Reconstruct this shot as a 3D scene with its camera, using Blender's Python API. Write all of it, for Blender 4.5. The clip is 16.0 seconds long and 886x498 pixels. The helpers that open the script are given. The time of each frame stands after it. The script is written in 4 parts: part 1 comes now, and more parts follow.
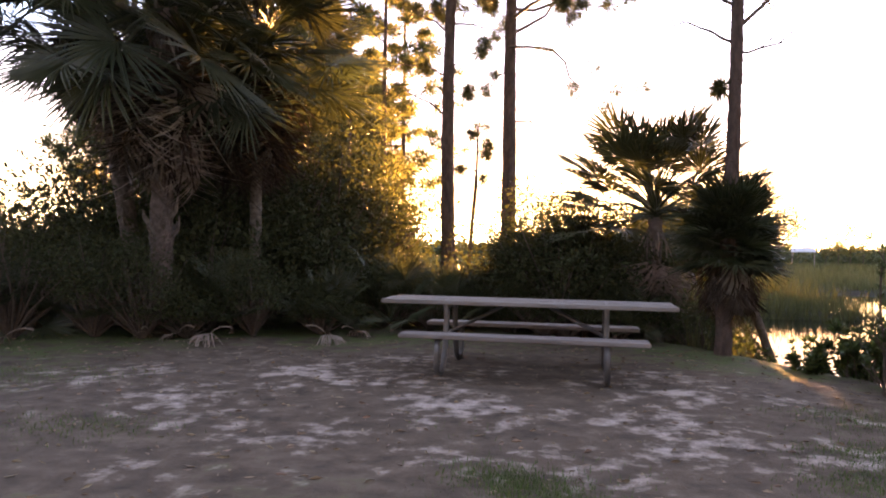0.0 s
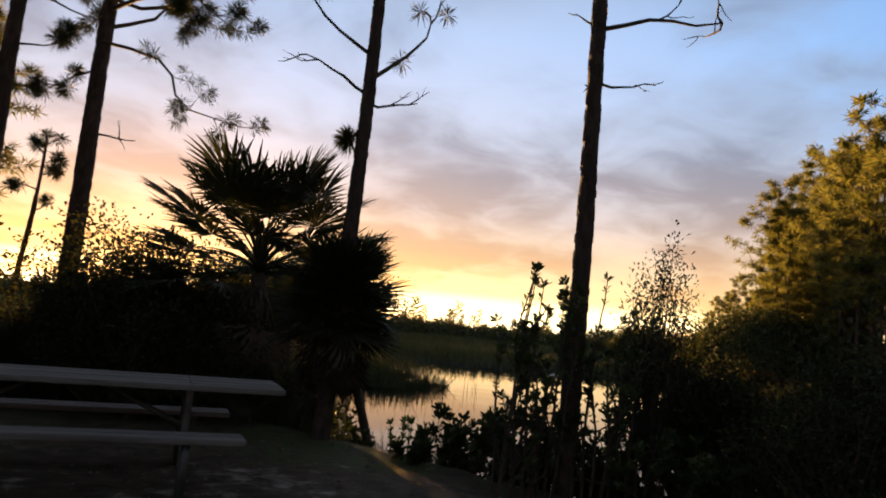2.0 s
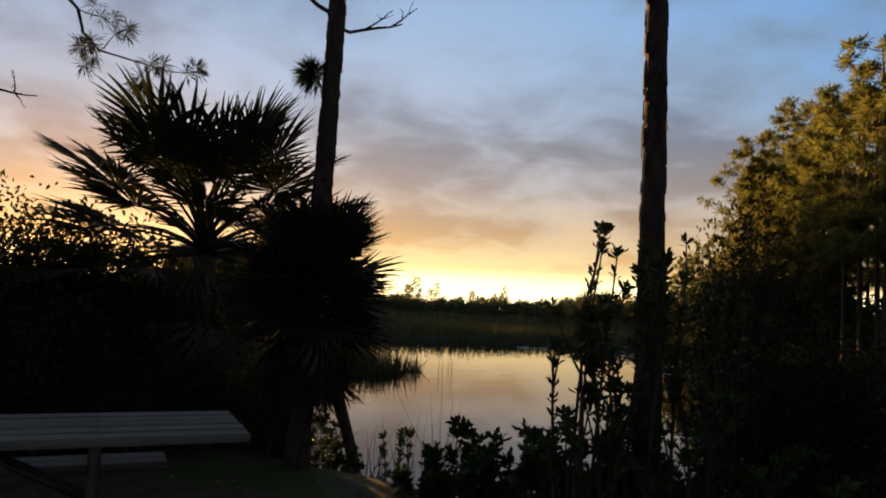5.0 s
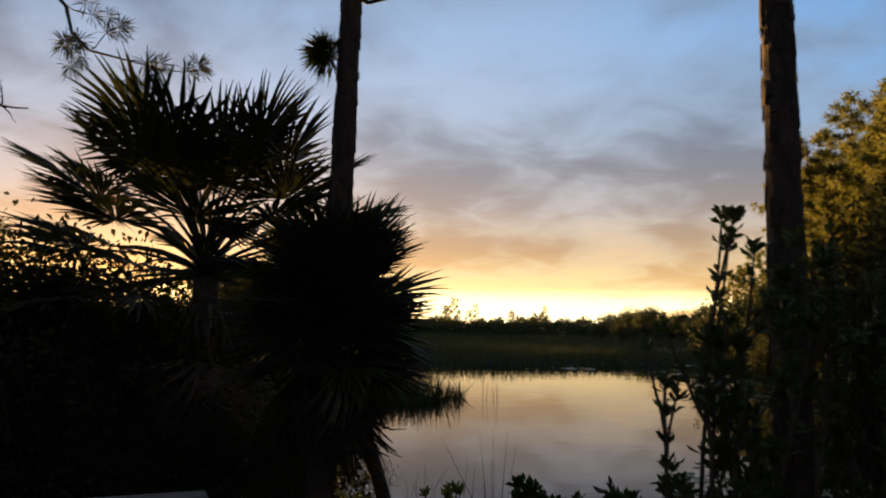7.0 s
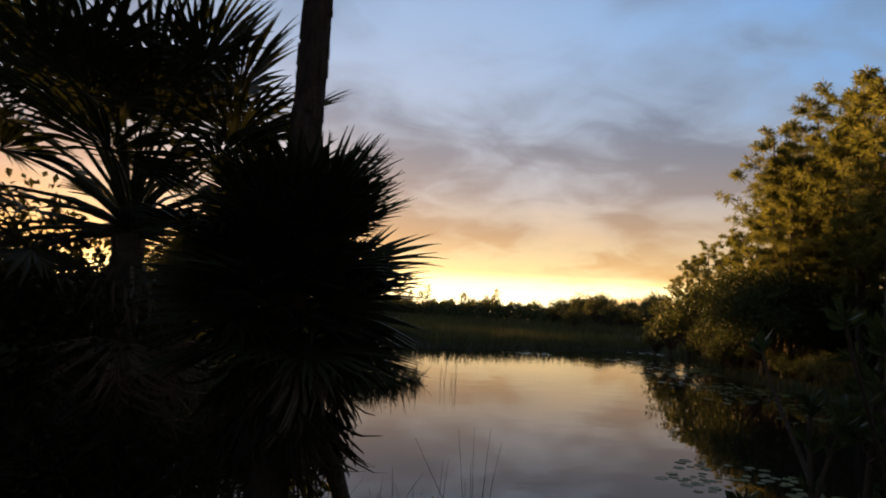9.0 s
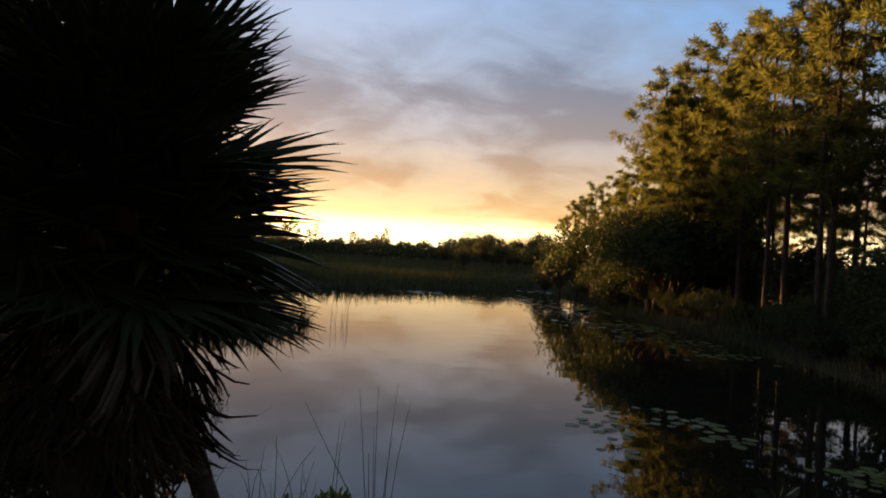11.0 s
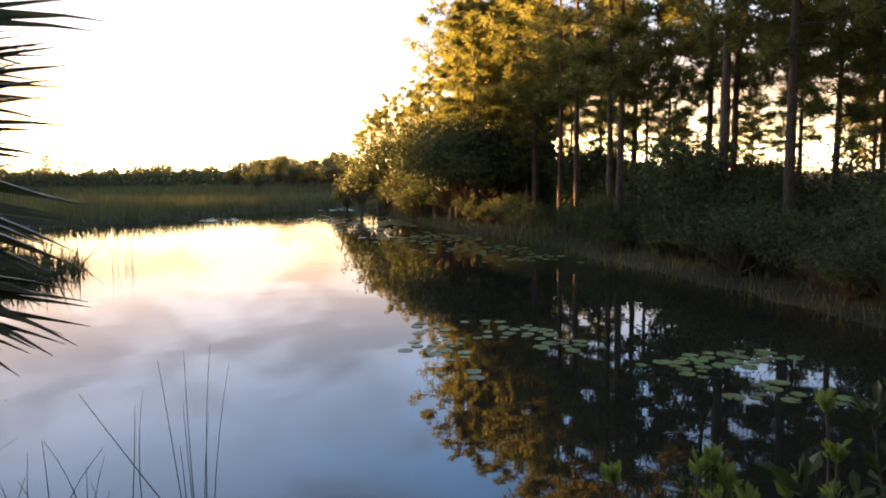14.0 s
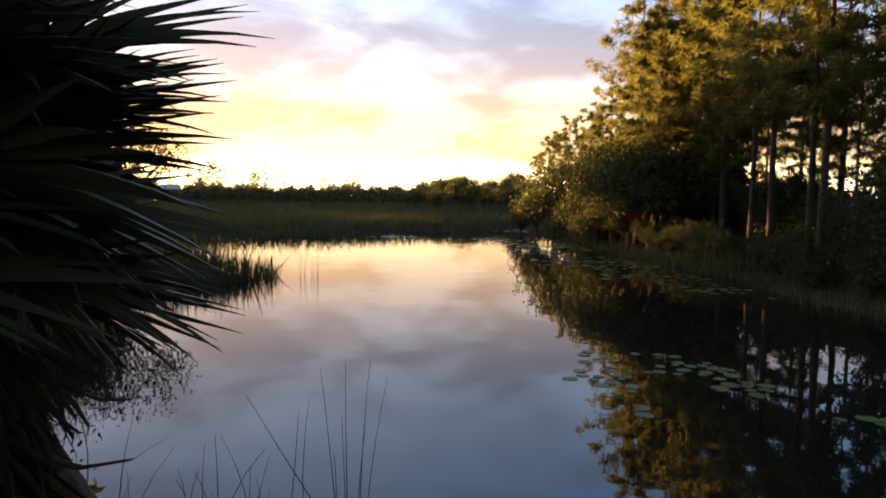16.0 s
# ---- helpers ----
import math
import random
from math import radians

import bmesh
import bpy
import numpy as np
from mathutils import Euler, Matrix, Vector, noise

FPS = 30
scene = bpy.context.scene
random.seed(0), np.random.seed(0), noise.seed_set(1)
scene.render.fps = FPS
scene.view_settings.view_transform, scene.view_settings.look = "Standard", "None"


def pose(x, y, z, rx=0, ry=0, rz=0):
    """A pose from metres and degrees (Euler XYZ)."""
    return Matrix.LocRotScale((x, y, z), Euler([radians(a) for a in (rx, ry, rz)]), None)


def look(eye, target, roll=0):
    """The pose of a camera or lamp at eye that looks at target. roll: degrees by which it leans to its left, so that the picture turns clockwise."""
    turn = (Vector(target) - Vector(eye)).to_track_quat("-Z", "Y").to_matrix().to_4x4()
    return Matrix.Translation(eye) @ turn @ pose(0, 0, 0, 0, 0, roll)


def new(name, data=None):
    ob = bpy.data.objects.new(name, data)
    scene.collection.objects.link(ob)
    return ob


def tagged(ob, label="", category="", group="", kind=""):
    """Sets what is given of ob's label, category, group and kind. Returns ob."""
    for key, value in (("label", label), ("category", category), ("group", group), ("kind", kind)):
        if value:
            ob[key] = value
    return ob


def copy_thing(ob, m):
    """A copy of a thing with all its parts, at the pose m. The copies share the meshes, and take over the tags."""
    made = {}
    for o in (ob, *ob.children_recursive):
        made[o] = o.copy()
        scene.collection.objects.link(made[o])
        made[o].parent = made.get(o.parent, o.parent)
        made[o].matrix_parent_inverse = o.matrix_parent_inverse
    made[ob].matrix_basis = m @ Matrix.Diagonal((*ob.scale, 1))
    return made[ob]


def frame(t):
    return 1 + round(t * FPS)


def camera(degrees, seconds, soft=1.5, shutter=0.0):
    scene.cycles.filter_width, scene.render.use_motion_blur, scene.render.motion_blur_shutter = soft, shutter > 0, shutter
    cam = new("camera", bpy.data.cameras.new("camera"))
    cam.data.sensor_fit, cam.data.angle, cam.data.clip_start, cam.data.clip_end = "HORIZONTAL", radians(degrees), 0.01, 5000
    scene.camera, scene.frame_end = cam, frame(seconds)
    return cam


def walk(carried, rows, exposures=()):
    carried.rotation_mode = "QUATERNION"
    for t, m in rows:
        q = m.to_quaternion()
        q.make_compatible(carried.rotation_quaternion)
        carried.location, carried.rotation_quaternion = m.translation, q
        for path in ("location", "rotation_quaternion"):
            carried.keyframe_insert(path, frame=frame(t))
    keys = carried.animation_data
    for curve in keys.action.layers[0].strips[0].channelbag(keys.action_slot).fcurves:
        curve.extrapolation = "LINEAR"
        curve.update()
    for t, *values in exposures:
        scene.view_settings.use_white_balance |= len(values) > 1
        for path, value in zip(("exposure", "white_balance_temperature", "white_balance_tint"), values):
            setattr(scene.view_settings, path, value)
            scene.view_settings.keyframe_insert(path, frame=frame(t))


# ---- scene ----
cam = camera(64.8, 16.0, soft=1.9, shutter=0.3)
PATH = [
    (0, (1.333, 0.844, 1.282), (1.172, 2.838, 1.288), 1.0),
    (0.5, (1.337, 1.249, 1.271), (1.327, 3.249, 1.293), 3.0),
    (1, (1.341, 1.729, 1.286), (1.869, 3.654, 1.404), 6.3),
    (1.5, (1.431, 2.13, 1.322), (2.111, 3.993, 1.576), 3.7),
    (2, (1.527, 2.511, 1.345), (2.452, 4.27, 1.574), 5.6),
    (2.5, (1.535, 2.905, 1.379), (2.511, 4.635, 1.618), 3.7),
    (3, (1.63, 3.219, 1.356), (2.562, 4.987, 1.429), 1.7),
    (3.5, (1.744, 3.516, 1.373), (2.787, 5.22, 1.482), 4.4),
    (3.7, (1.748, 3.641, 1.374), (2.752, 5.361, 1.562), 4.9),
    (5.8, (2.299, 4.806, 1.469), (3.348, 6.503, 1.613), 1.1),
    (6, (2.376, 4.912, 1.457), (3.395, 6.628, 1.593), 0.7),
    (6.5, (2.587, 5.204, 1.479), (3.579, 6.935, 1.622), -2.0),
    (7, (2.595, 5.477, 1.465), (3.55, 7.22, 1.687), 1.1),
    (7.5, (2.627, 5.716, 1.463), (3.488, 7.515, 1.616), 3.6),
    (8, (2.75, 5.93, 1.467), (3.67, 7.697, 1.639), 2.0),
    (8.5, (2.839, 6.207, 1.453), (3.794, 7.943, 1.724), 4.9),
    (9, (2.946, 6.577, 1.453), (4.021, 8.255, 1.625), 3.0),
    (9.5, (3.145, 6.850, 1.435), (4.221, 8.525, 1.627), 0.3),
    (10, (3.282, 7.116, 1.415), (4.479, 8.715, 1.512), 2.5),
    (12.3, (3.82, 7.998, 1.387), (5.278, 9.364, 1.287), 1.9),
    (12.5, (3.855, 8.038, 1.383), (5.341, 9.365, 1.209), 2.3),
    (13, (3.955, 8.139, 1.381), (5.548, 9.332, 1.185), -1.6),
    (13.5, (4.063, 8.272, 1.398), (5.73, 9.349, 1.156), -4.0),
    (14, (4.097, 8.371, 1.373), (5.794, 9.408, 1.165), -0.7),
    (14.5, (4.071, 8.39, 1.346), (5.662, 9.579, 1.108), 1.3),
    (15, (4.113, 8.363, 1.39), (5.594, 9.697, 1.233), 1.1),
    (15.5, (4.148, 8.375, 1.374), (5.582, 9.76, 1.22), 0.9),
    (16, (4.229, 8.394, 1.365), (5.622, 9.822, 1.219), 0.8),
]
EXPOSURES = [(0.0, 4.85, 6850, 29), (0.6, 4.6, 6850, 27), (1.0, 3.75, 6800, 23), (1.5, 2.6, 6700, 18), (2.0, 2.0, 6500, 14), (2.5, 1.62, 6350, 11), (3.0, 1.5, 6250, 9), (3.7, 1.5, 6150, 8),
             (5.8, 1.53, 6100, 6), (8.0, 1.58, 6200, 9), (9.0, 1.57, 6250, 10), (10.2, 1.62, 6250, 11), (12.3, 2.0, 6250, 12), (12.7, 2.2, 6250, 12), (13.0, 2.5, 6250, 13), (13.5, 3.05, 6250, 13),
             (14.0, 3.8, 6250, 13), (14.5, 3.95, 6250, 13), (15.0, 3.4, 6200, 14), (15.5, 3.0, 6150, 14), (16.0, 2.72, 6150, 14)]
walk(cam, [(t, look(eye, target, roll)) for t, eye, target, roll in PATH], EXPOSURES)

# ---- sky and sun ----
SUN_AZ, SUN_EL = 5.6, 1.38          # degrees from +y towards +x, degrees above the horizon


def node(tree, kind, **inputs):
    n = tree.nodes.new(kind)
    for k, v in inputs.items():
        n.inputs[k.replace("_", " ")].default_value = v
    return n


def ramp(tree, stops, fac, interpolation="LINEAR"):
    n = tree.nodes.new("ShaderNodeValToRGB")
    n.color_ramp.interpolation = interpolation
    while len(n.color_ramp.elements) < len(stops):
        n.color_ramp.elements.new(0.5)
    for e, (p, c) in zip(n.color_ramp.elements, stops):
        e.position = p
        e.color = (c, c, c, 1) if isinstance(c, (int, float)) else (*c, 1)
    tree.links.new(fac, n.inputs[0])
    return n.outputs[0]


def maths(tree, op, a, b=None, c=None, clamp=False):
    n = tree.nodes.new("ShaderNodeMath")
    n.operation, n.use_clamp = op, clamp
    for i, v in enumerate((a, b, c)):
        if v is None:
            continue
        if isinstance(v, (int, float)):
            n.inputs[i].default_value = v
        else:
            tree.links.new(v, n.inputs[i])
    return n.outputs[0]


def mixed(tree, fac, a, b, blend="MIX"):
    n = tree.nodes.new("ShaderNodeMix")
    n.data_type, n.blend_type = "RGBA", blend
    for s, v in ((0, fac), (6, a), (7, b)):
        if isinstance(v, (int, float)):
            n.inputs[s].default_value = v
        elif isinstance(v, tuple):
            n.inputs[s].default_value = (*v, 1)
        else:
            tree.links.new(v, n.inputs[s])
    return n.outputs[2]


def build_world():
    w = bpy.data.worlds.new("evening_sky")
    w.use_nodes = True
    t = w.node_tree
    t.nodes.clear()
    out, bg = t.nodes.new("ShaderNodeOutputWorld"), t.nodes.new("ShaderNodeBackground")
    t.links.new(bg.outputs[0], out.inputs[0])
    sky = t.nodes.new("ShaderNodeTexSky")
    sky.sky_type, sky.sun_disc = "NISHITA", False
    sky.sun_elevation, sky.sun_rotation = radians(SUN_EL), radians(SUN_AZ)
    co = t.nodes.new("ShaderNodeTexCoord").outputs["Generated"]
    xyz = t.nodes.new("ShaderNodeSeparateXYZ")
    t.links.new(co, xyz.inputs[0])
    x, y, z = xyz.outputs
    up = maths(t, "MAXIMUM", z, 0.0)
    # how far round from the sun: 1 towards it, 0 opposite
    flat = maths(t, "SQRT", maths(t, "ADD", maths(t, "MULTIPLY", x, x), maths(t, "ADD", maths(t, "MULTIPLY", y, y), 1e-4)))
    toward = math.radians(SUN_AZ + 6)
    near = maths(t, "ADD", maths(t, "MULTIPLY", x, math.sin(toward)), maths(t, "MULTIPLY", y, math.cos(toward)))
    near = maths(t, "MULTIPLY_ADD", maths(t, "DIVIDE", near, flat), 0.5, 0.5)
    warm = ramp(t, [(0.0, (0.062, 0.060, 0.072)), (0.2, (0.057, 0.061, 0.077)), (0.6, (0.048, 0.055, 0.072)), (1.0, (0.045, 0.052, 0.067))], up)
    glow = ramp(t, [(0.0, (1.85, 1.50, 0.85)), (0.040, (1.5, 1.13, 0.52)), (0.056, (0.68, 0.48, 0.225)), (0.11, (0.44, 0.305, 0.192)),
                    (0.17, (0.32, 0.268, 0.258)), (0.26, (0.228, 0.248, 0.305)), (0.40, (0.172, 0.228, 0.325)), (0.6, (0.085, 0.105, 0.145)), (1.0, (0.046, 0.053, 0.068))], up)
    base = mixed(t, ramp(t, [(0.25, 0.0), (0.98, 1.0)], near), warm, glow)
    # cloud sheet, seen in perspective
    lift = maths(t, "ADD", up, 0.22)
    cx, cy = maths(t, "DIVIDE", x, lift), maths(t, "DIVIDE", y, lift)
    cloud_co = t.nodes.new("ShaderNodeCombineXYZ")
    t.links.new(cx, cloud_co.inputs[0]), t.links.new(cy, cloud_co.inputs[1])
    soft = node(t, "ShaderNodeTexNoise", Scale=1.15, Detail=4.0, Roughness=0.48, Distortion=0.3)
    fine = node(t, "ShaderNodeTexNoise", Scale=3.4, Detail=5.0, Roughness=0.55, Distortion=0.7)
    for n in (soft, fine):
        t.links.new(cloud_co.outputs[0], n.inputs["Vector"])
    dense = maths(t, "ADD", maths(t, "MULTIPLY", soft.outputs[0], 0.72), maths(t, "MULTIPLY", fine.outputs[0], 0.28))
    dark = ramp(t, [(0.455, 0.0), (0.585, 1.0)], dense, "EASE")
    light = ramp(t, [(0.38, 1.0), (0.49, 0.0)], dense, "EASE")
    shade = ramp(t, [(0.0, (0.85, 0.62, 0.45)), (0.1, (0.80, 0.66, 0.58)), (0.22, (0.58, 0.53, 0.55)), (0.4, (0.54, 0.54, 0.58)), (1.0, (0.5, 0.52, 0.57))], up)
    clear = mixed(t, ramp(t, [(0.82, 0.0), (0.95, 1.0)], near), (0.98, 1.2, 1.36), (1.22, 1.24, 1.26))
    clear = mixed(t, ramp(t, [(0.08, 0.0), (0.25, 1.0)], up), (1.12, 1.06, 1.0), clear)
    clouded = mixed(t, dark, base, mixed(t, 1.0, base, shade, "MULTIPLY"))
    clouded = mixed(t, light, clouded, mixed(t, 1.0, clouded, clear, "MULTIPLY"))
    sky_part = mixed(t, 1.0, sky.outputs[0], (0.03, 0.03, 0.03), "MULTIPLY")
    # bluer away from the glow, high up
    cool = maths(t, "MULTIPLY", ramp(t, [(0.14, 0.0), (0.32, 1.0), (0.5, 1.0), (0.72, 0.0)], up), ramp(t, [(0.45, 0.0), (0.66, 1.0), (0.8, 1.0), (0.97, 0.0)], near))
    clouded = mixed(t, cool, clouded, mixed(t, 1.0, clouded, (0.80, 1.0, 1.16), "MULTIPLY"))
    total = mixed(t, 1.0, clouded, sky_part, "ADD")
    t.links.new(total, bg.inputs[0])
    bg.inputs[1].default_value = 0.55
    scene.world = w


build_world()
sun = new("sun", bpy.data.lights.new("sun", "SUN"))
sun.data.energy, sun.data.angle, sun.data.color = 5.0, radians(0.6), (1.0, 0.5, 0.13)
az, el = radians(SUN_AZ), radians(SUN_EL)
sun.matrix_world = look((0, 0, 0), (-math.sin(az) * math.cos(el), -math.cos(az) * math.cos(el), -math.sin(el)))


# ---- materials ----
def material(name, colors, scale=8.0, rough=0.8, bump=0.0, bump_scale=40.0, spread=0.0, leaf=0.0, metal=0.0, spec=0.4, stretch=(1, 1, 1), fine=0.5):
    """A surface of several mixed tones: colors are the stops of a two-scale noise; spread: change from piece to piece; leaf: light let through."""
    m = bpy.data.materials.new(name)
    m.use_nodes = True
    t = m.node_tree
    b = t.nodes["Principled BSDF"]
    co = t.nodes.new("ShaderNodeTexCoord").outputs["Object"]
    mp = node(t, "ShaderNodeMapping")
    mp.inputs["Scale"].default_value = stretch
    t.links.new(co, mp.inputs[0])
    n1 = node(t, "ShaderNodeTexNoise", Scale=scale, Detail=4.0, Roughness=0.6)
    n2 = node(t, "ShaderNodeTexNoise", Scale=scale * 7.3, Detail=3.0, Roughness=0.6)
    for n in (n1, n2):
        t.links.new(mp.outputs[0], n.inputs["Vector"])
    f = maths(t, "ADD", maths(t, "MULTIPLY", n1.outputs[0], 1 - fine * 0.6), maths(t, "MULTIPLY", n2.outputs[0], fine * 0.6))
    k = len(colors)
    color = ramp(t, [(0.3 + 0.4 * i / max(1, k - 1), c) for i, c in enumerate(colors)], f)
    if spread:
        geo = t.nodes.new("ShaderNodeNewGeometry").outputs["Random Per Island"]
        info = t.nodes.new("ShaderNodeObjectInfo").outputs["Random"]
        r = maths(t, "FRACT", maths(t, "ADD", geo, info))
        hsv = node(t, "ShaderNodeHueSaturation")
        t.links.new(maths(t, "MULTIPLY_ADD", r, 2 * spread, 1 - spread), hsv.inputs["Value"])
        t.links.new(maths(t, "MULTIPLY_ADD", maths(t, "FRACT", maths(t, "MULTIPLY", r, 7.31)), 0.05, 0.475), hsv.inputs["Hue"])
        t.links.new(color, hsv.inputs["Color"])
        color = hsv.outputs[0]
    t.links.new(color, b.inputs["Base Color"])
    t.links.new(maths(t, "MULTIPLY_ADD", n2.outputs[0], 0.3, rough - 0.15, clamp=True), b.inputs["Roughness"])
    b.inputs["Metallic"].default_value, b.inputs["Specular IOR Level"].default_value = metal, spec
    if bump:
        nb = node(t, "ShaderNodeTexNoise", Scale=bump_scale, Detail=4.0, Roughness=0.65)
        t.links.new(mp.outputs[0], nb.inputs["Vector"])
        bm = node(t, "ShaderNodeBump", Strength=min(1.0, bump), Distance=0.02)
        t.links.new(nb.outputs[0], bm.inputs["Height"])
        t.links.new(bm.outputs[0], b.inputs["Normal"])
    if leaf:
        tr = t.nodes.new("ShaderNodeBsdfTranslucent")
        t.links.new(color, tr.inputs[0])
        mx = t.nodes.new("ShaderNodeMixShader")
        mx.inputs[0].default_value = leaf
        t.links.new(b.outputs[0], mx.inputs[1]), t.links.new(tr.outputs[0], mx.inputs[2])
        t.links.new(mx.outputs[0], t.nodes["Material Output"].inputs[0])
    return m


M_PINE_BARK = material("pine_bark", [(0.03, 0.022, 0.018), (0.075, 0.053, 0.041), (0.14, 0.10, 0.078)], 14, 0.9, 1.0, 30, stretch=(1, 1, 0.35))
M_PALM_BARK = material("palm_bark", [(0.045, 0.036, 0.027), (0.11, 0.09, 0.07), (0.2, 0.17, 0.14)], 16, 0.9, 1.0, 40, spread=0.25)
M_TWIG = material("twig", [(0.05, 0.04, 0.03), (0.13, 0.1, 0.08)], 20, 0.9, 0.5, 60)
# far bank crowns: lightened and yellowed, golden sunlight put into the needle colour
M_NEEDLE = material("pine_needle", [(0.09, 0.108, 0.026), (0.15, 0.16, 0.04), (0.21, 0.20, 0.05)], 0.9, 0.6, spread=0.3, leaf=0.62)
# duller copy, toned for the pines that stand against the low sun
M_NEEDLE_BACKLIT = material("backlit_pine_needle", [(0.07, 0.08, 0.026), (0.115, 0.12, 0.04), (0.165, 0.155, 0.055)], 0.9, 0.7, spread=0.3, leaf=0.55, spec=0.2)
# darkened copy for the near pines: their silhouette shade is put into the colour
M_NEEDLE_SHADED = material("shaded_pine_needle", [(0.03, 0.04, 0.016), (0.05, 0.06, 0.022), (0.075, 0.08, 0.03)], 0.9, 0.7, spread=0.25, leaf=0.12, spec=0.2)
M_FROND = material("palm_frond", [(0.028, 0.035, 0.017), (0.045, 0.055, 0.025), (0.07, 0.081, 0.035)], 3, 0.5, spread=0.25, leaf=0.15)
M_DEAD = material("dead_frond", [(0.13, 0.105, 0.08), (0.24, 0.2, 0.16), (0.34, 0.29, 0.24)], 5, 0.8, spread=0.3, leaf=0.15)
# dry brown, darkened further so the backlit skirts' shade is in the colour
M_DEAD_BROWN_SHADED = material("shaded_brown_dead_frond", [(0.028, 0.021, 0.015), (0.052, 0.039, 0.028), (0.10, 0.078, 0.056)], 5, 0.95, spread=0.35, leaf=0.1, spec=0.05)
M_BANK = material("bank_leaf", [(0.038, 0.052, 0.019), (0.062, 0.079, 0.027), (0.10, 0.115, 0.038)], 1.0, 0.75, spread=0.35, leaf=0.2, spec=0.25)
M_LEAF = material("broad_leaf", [(0.035, 0.05, 0.016), (0.06, 0.085, 0.024), (0.10, 0.125, 0.035)], 2, 0.42, spread=0.3, leaf=0.3)
M_SHOOT = material("young_leaf", [(0.16, 0.20, 0.045), (0.23, 0.28, 0.06), (0.32, 0.35, 0.09)], 6, 0.5, spread=0.25, leaf=0.5, spec=0.25)
M_SCRUB = material("scrub_leaf", [(0.026, 0.031, 0.013), (0.042, 0.049, 0.019), (0.064, 0.07, 0.027)], 1.2, 0.7, spread=0.3, leaf=0.25, spec=0.2)
M_OAK = material("tree_leaf", [(0.035, 0.045, 0.016), (0.06, 0.075, 0.025), (0.10, 0.108, 0.034)], 0.7, 0.65, spread=0.3, leaf=0.35)
M_GRASS = material("marsh_grass", [(0.055, 0.066, 0.022), (0.09, 0.10, 0.034), (0.135, 0.138, 0.055)], 0.25, 0.7, spread=0.3, leaf=0.3)
M_LAWN = material("short_grass", [(0.06, 0.10, 0.025), (0.10, 0.15, 0.04)], 1.0, 0.7, spread=0.3, leaf=0.3)
M_REED = material("reed", [(0.09, 0.10, 0.045), (0.16, 0.17, 0.07)], 3, 0.6, spread=0.3, leaf=0.2)
M_PAD = material("lily_pad", [(0.07, 0.11, 0.035), (0.12, 0.17, 0.055), (0.17, 0.21, 0.07)], 5, 0.35, 0.3, 18, spread=0.2)
M_WOOD = material("weathered_plank", [(0.13, 0.118, 0.108), (0.225, 0.205, 0.188), (0.33, 0.305, 0.28)], 6, 0.8, 0.7, 45, spread=0.12, stretch=(0.12, 1.6, 1.6))
M_STEEL = material("galvanised_tube", [(0.10, 0.10, 0.10), (0.19, 0.19, 0.185)], 9, 0.5, 0.15, 50, metal=0.7)
M_BOLT = material("bolt_steel", [(0.3, 0.3, 0.3), (0.45, 0.44, 0.42)], 30, 0.4, metal=0.9)
M_LITTER = material("leaf_litter", [(0.10, 0.075, 0.05), (0.2, 0.15, 0.1), (0.3, 0.24, 0.17)], 6, 0.9, spread=0.3)


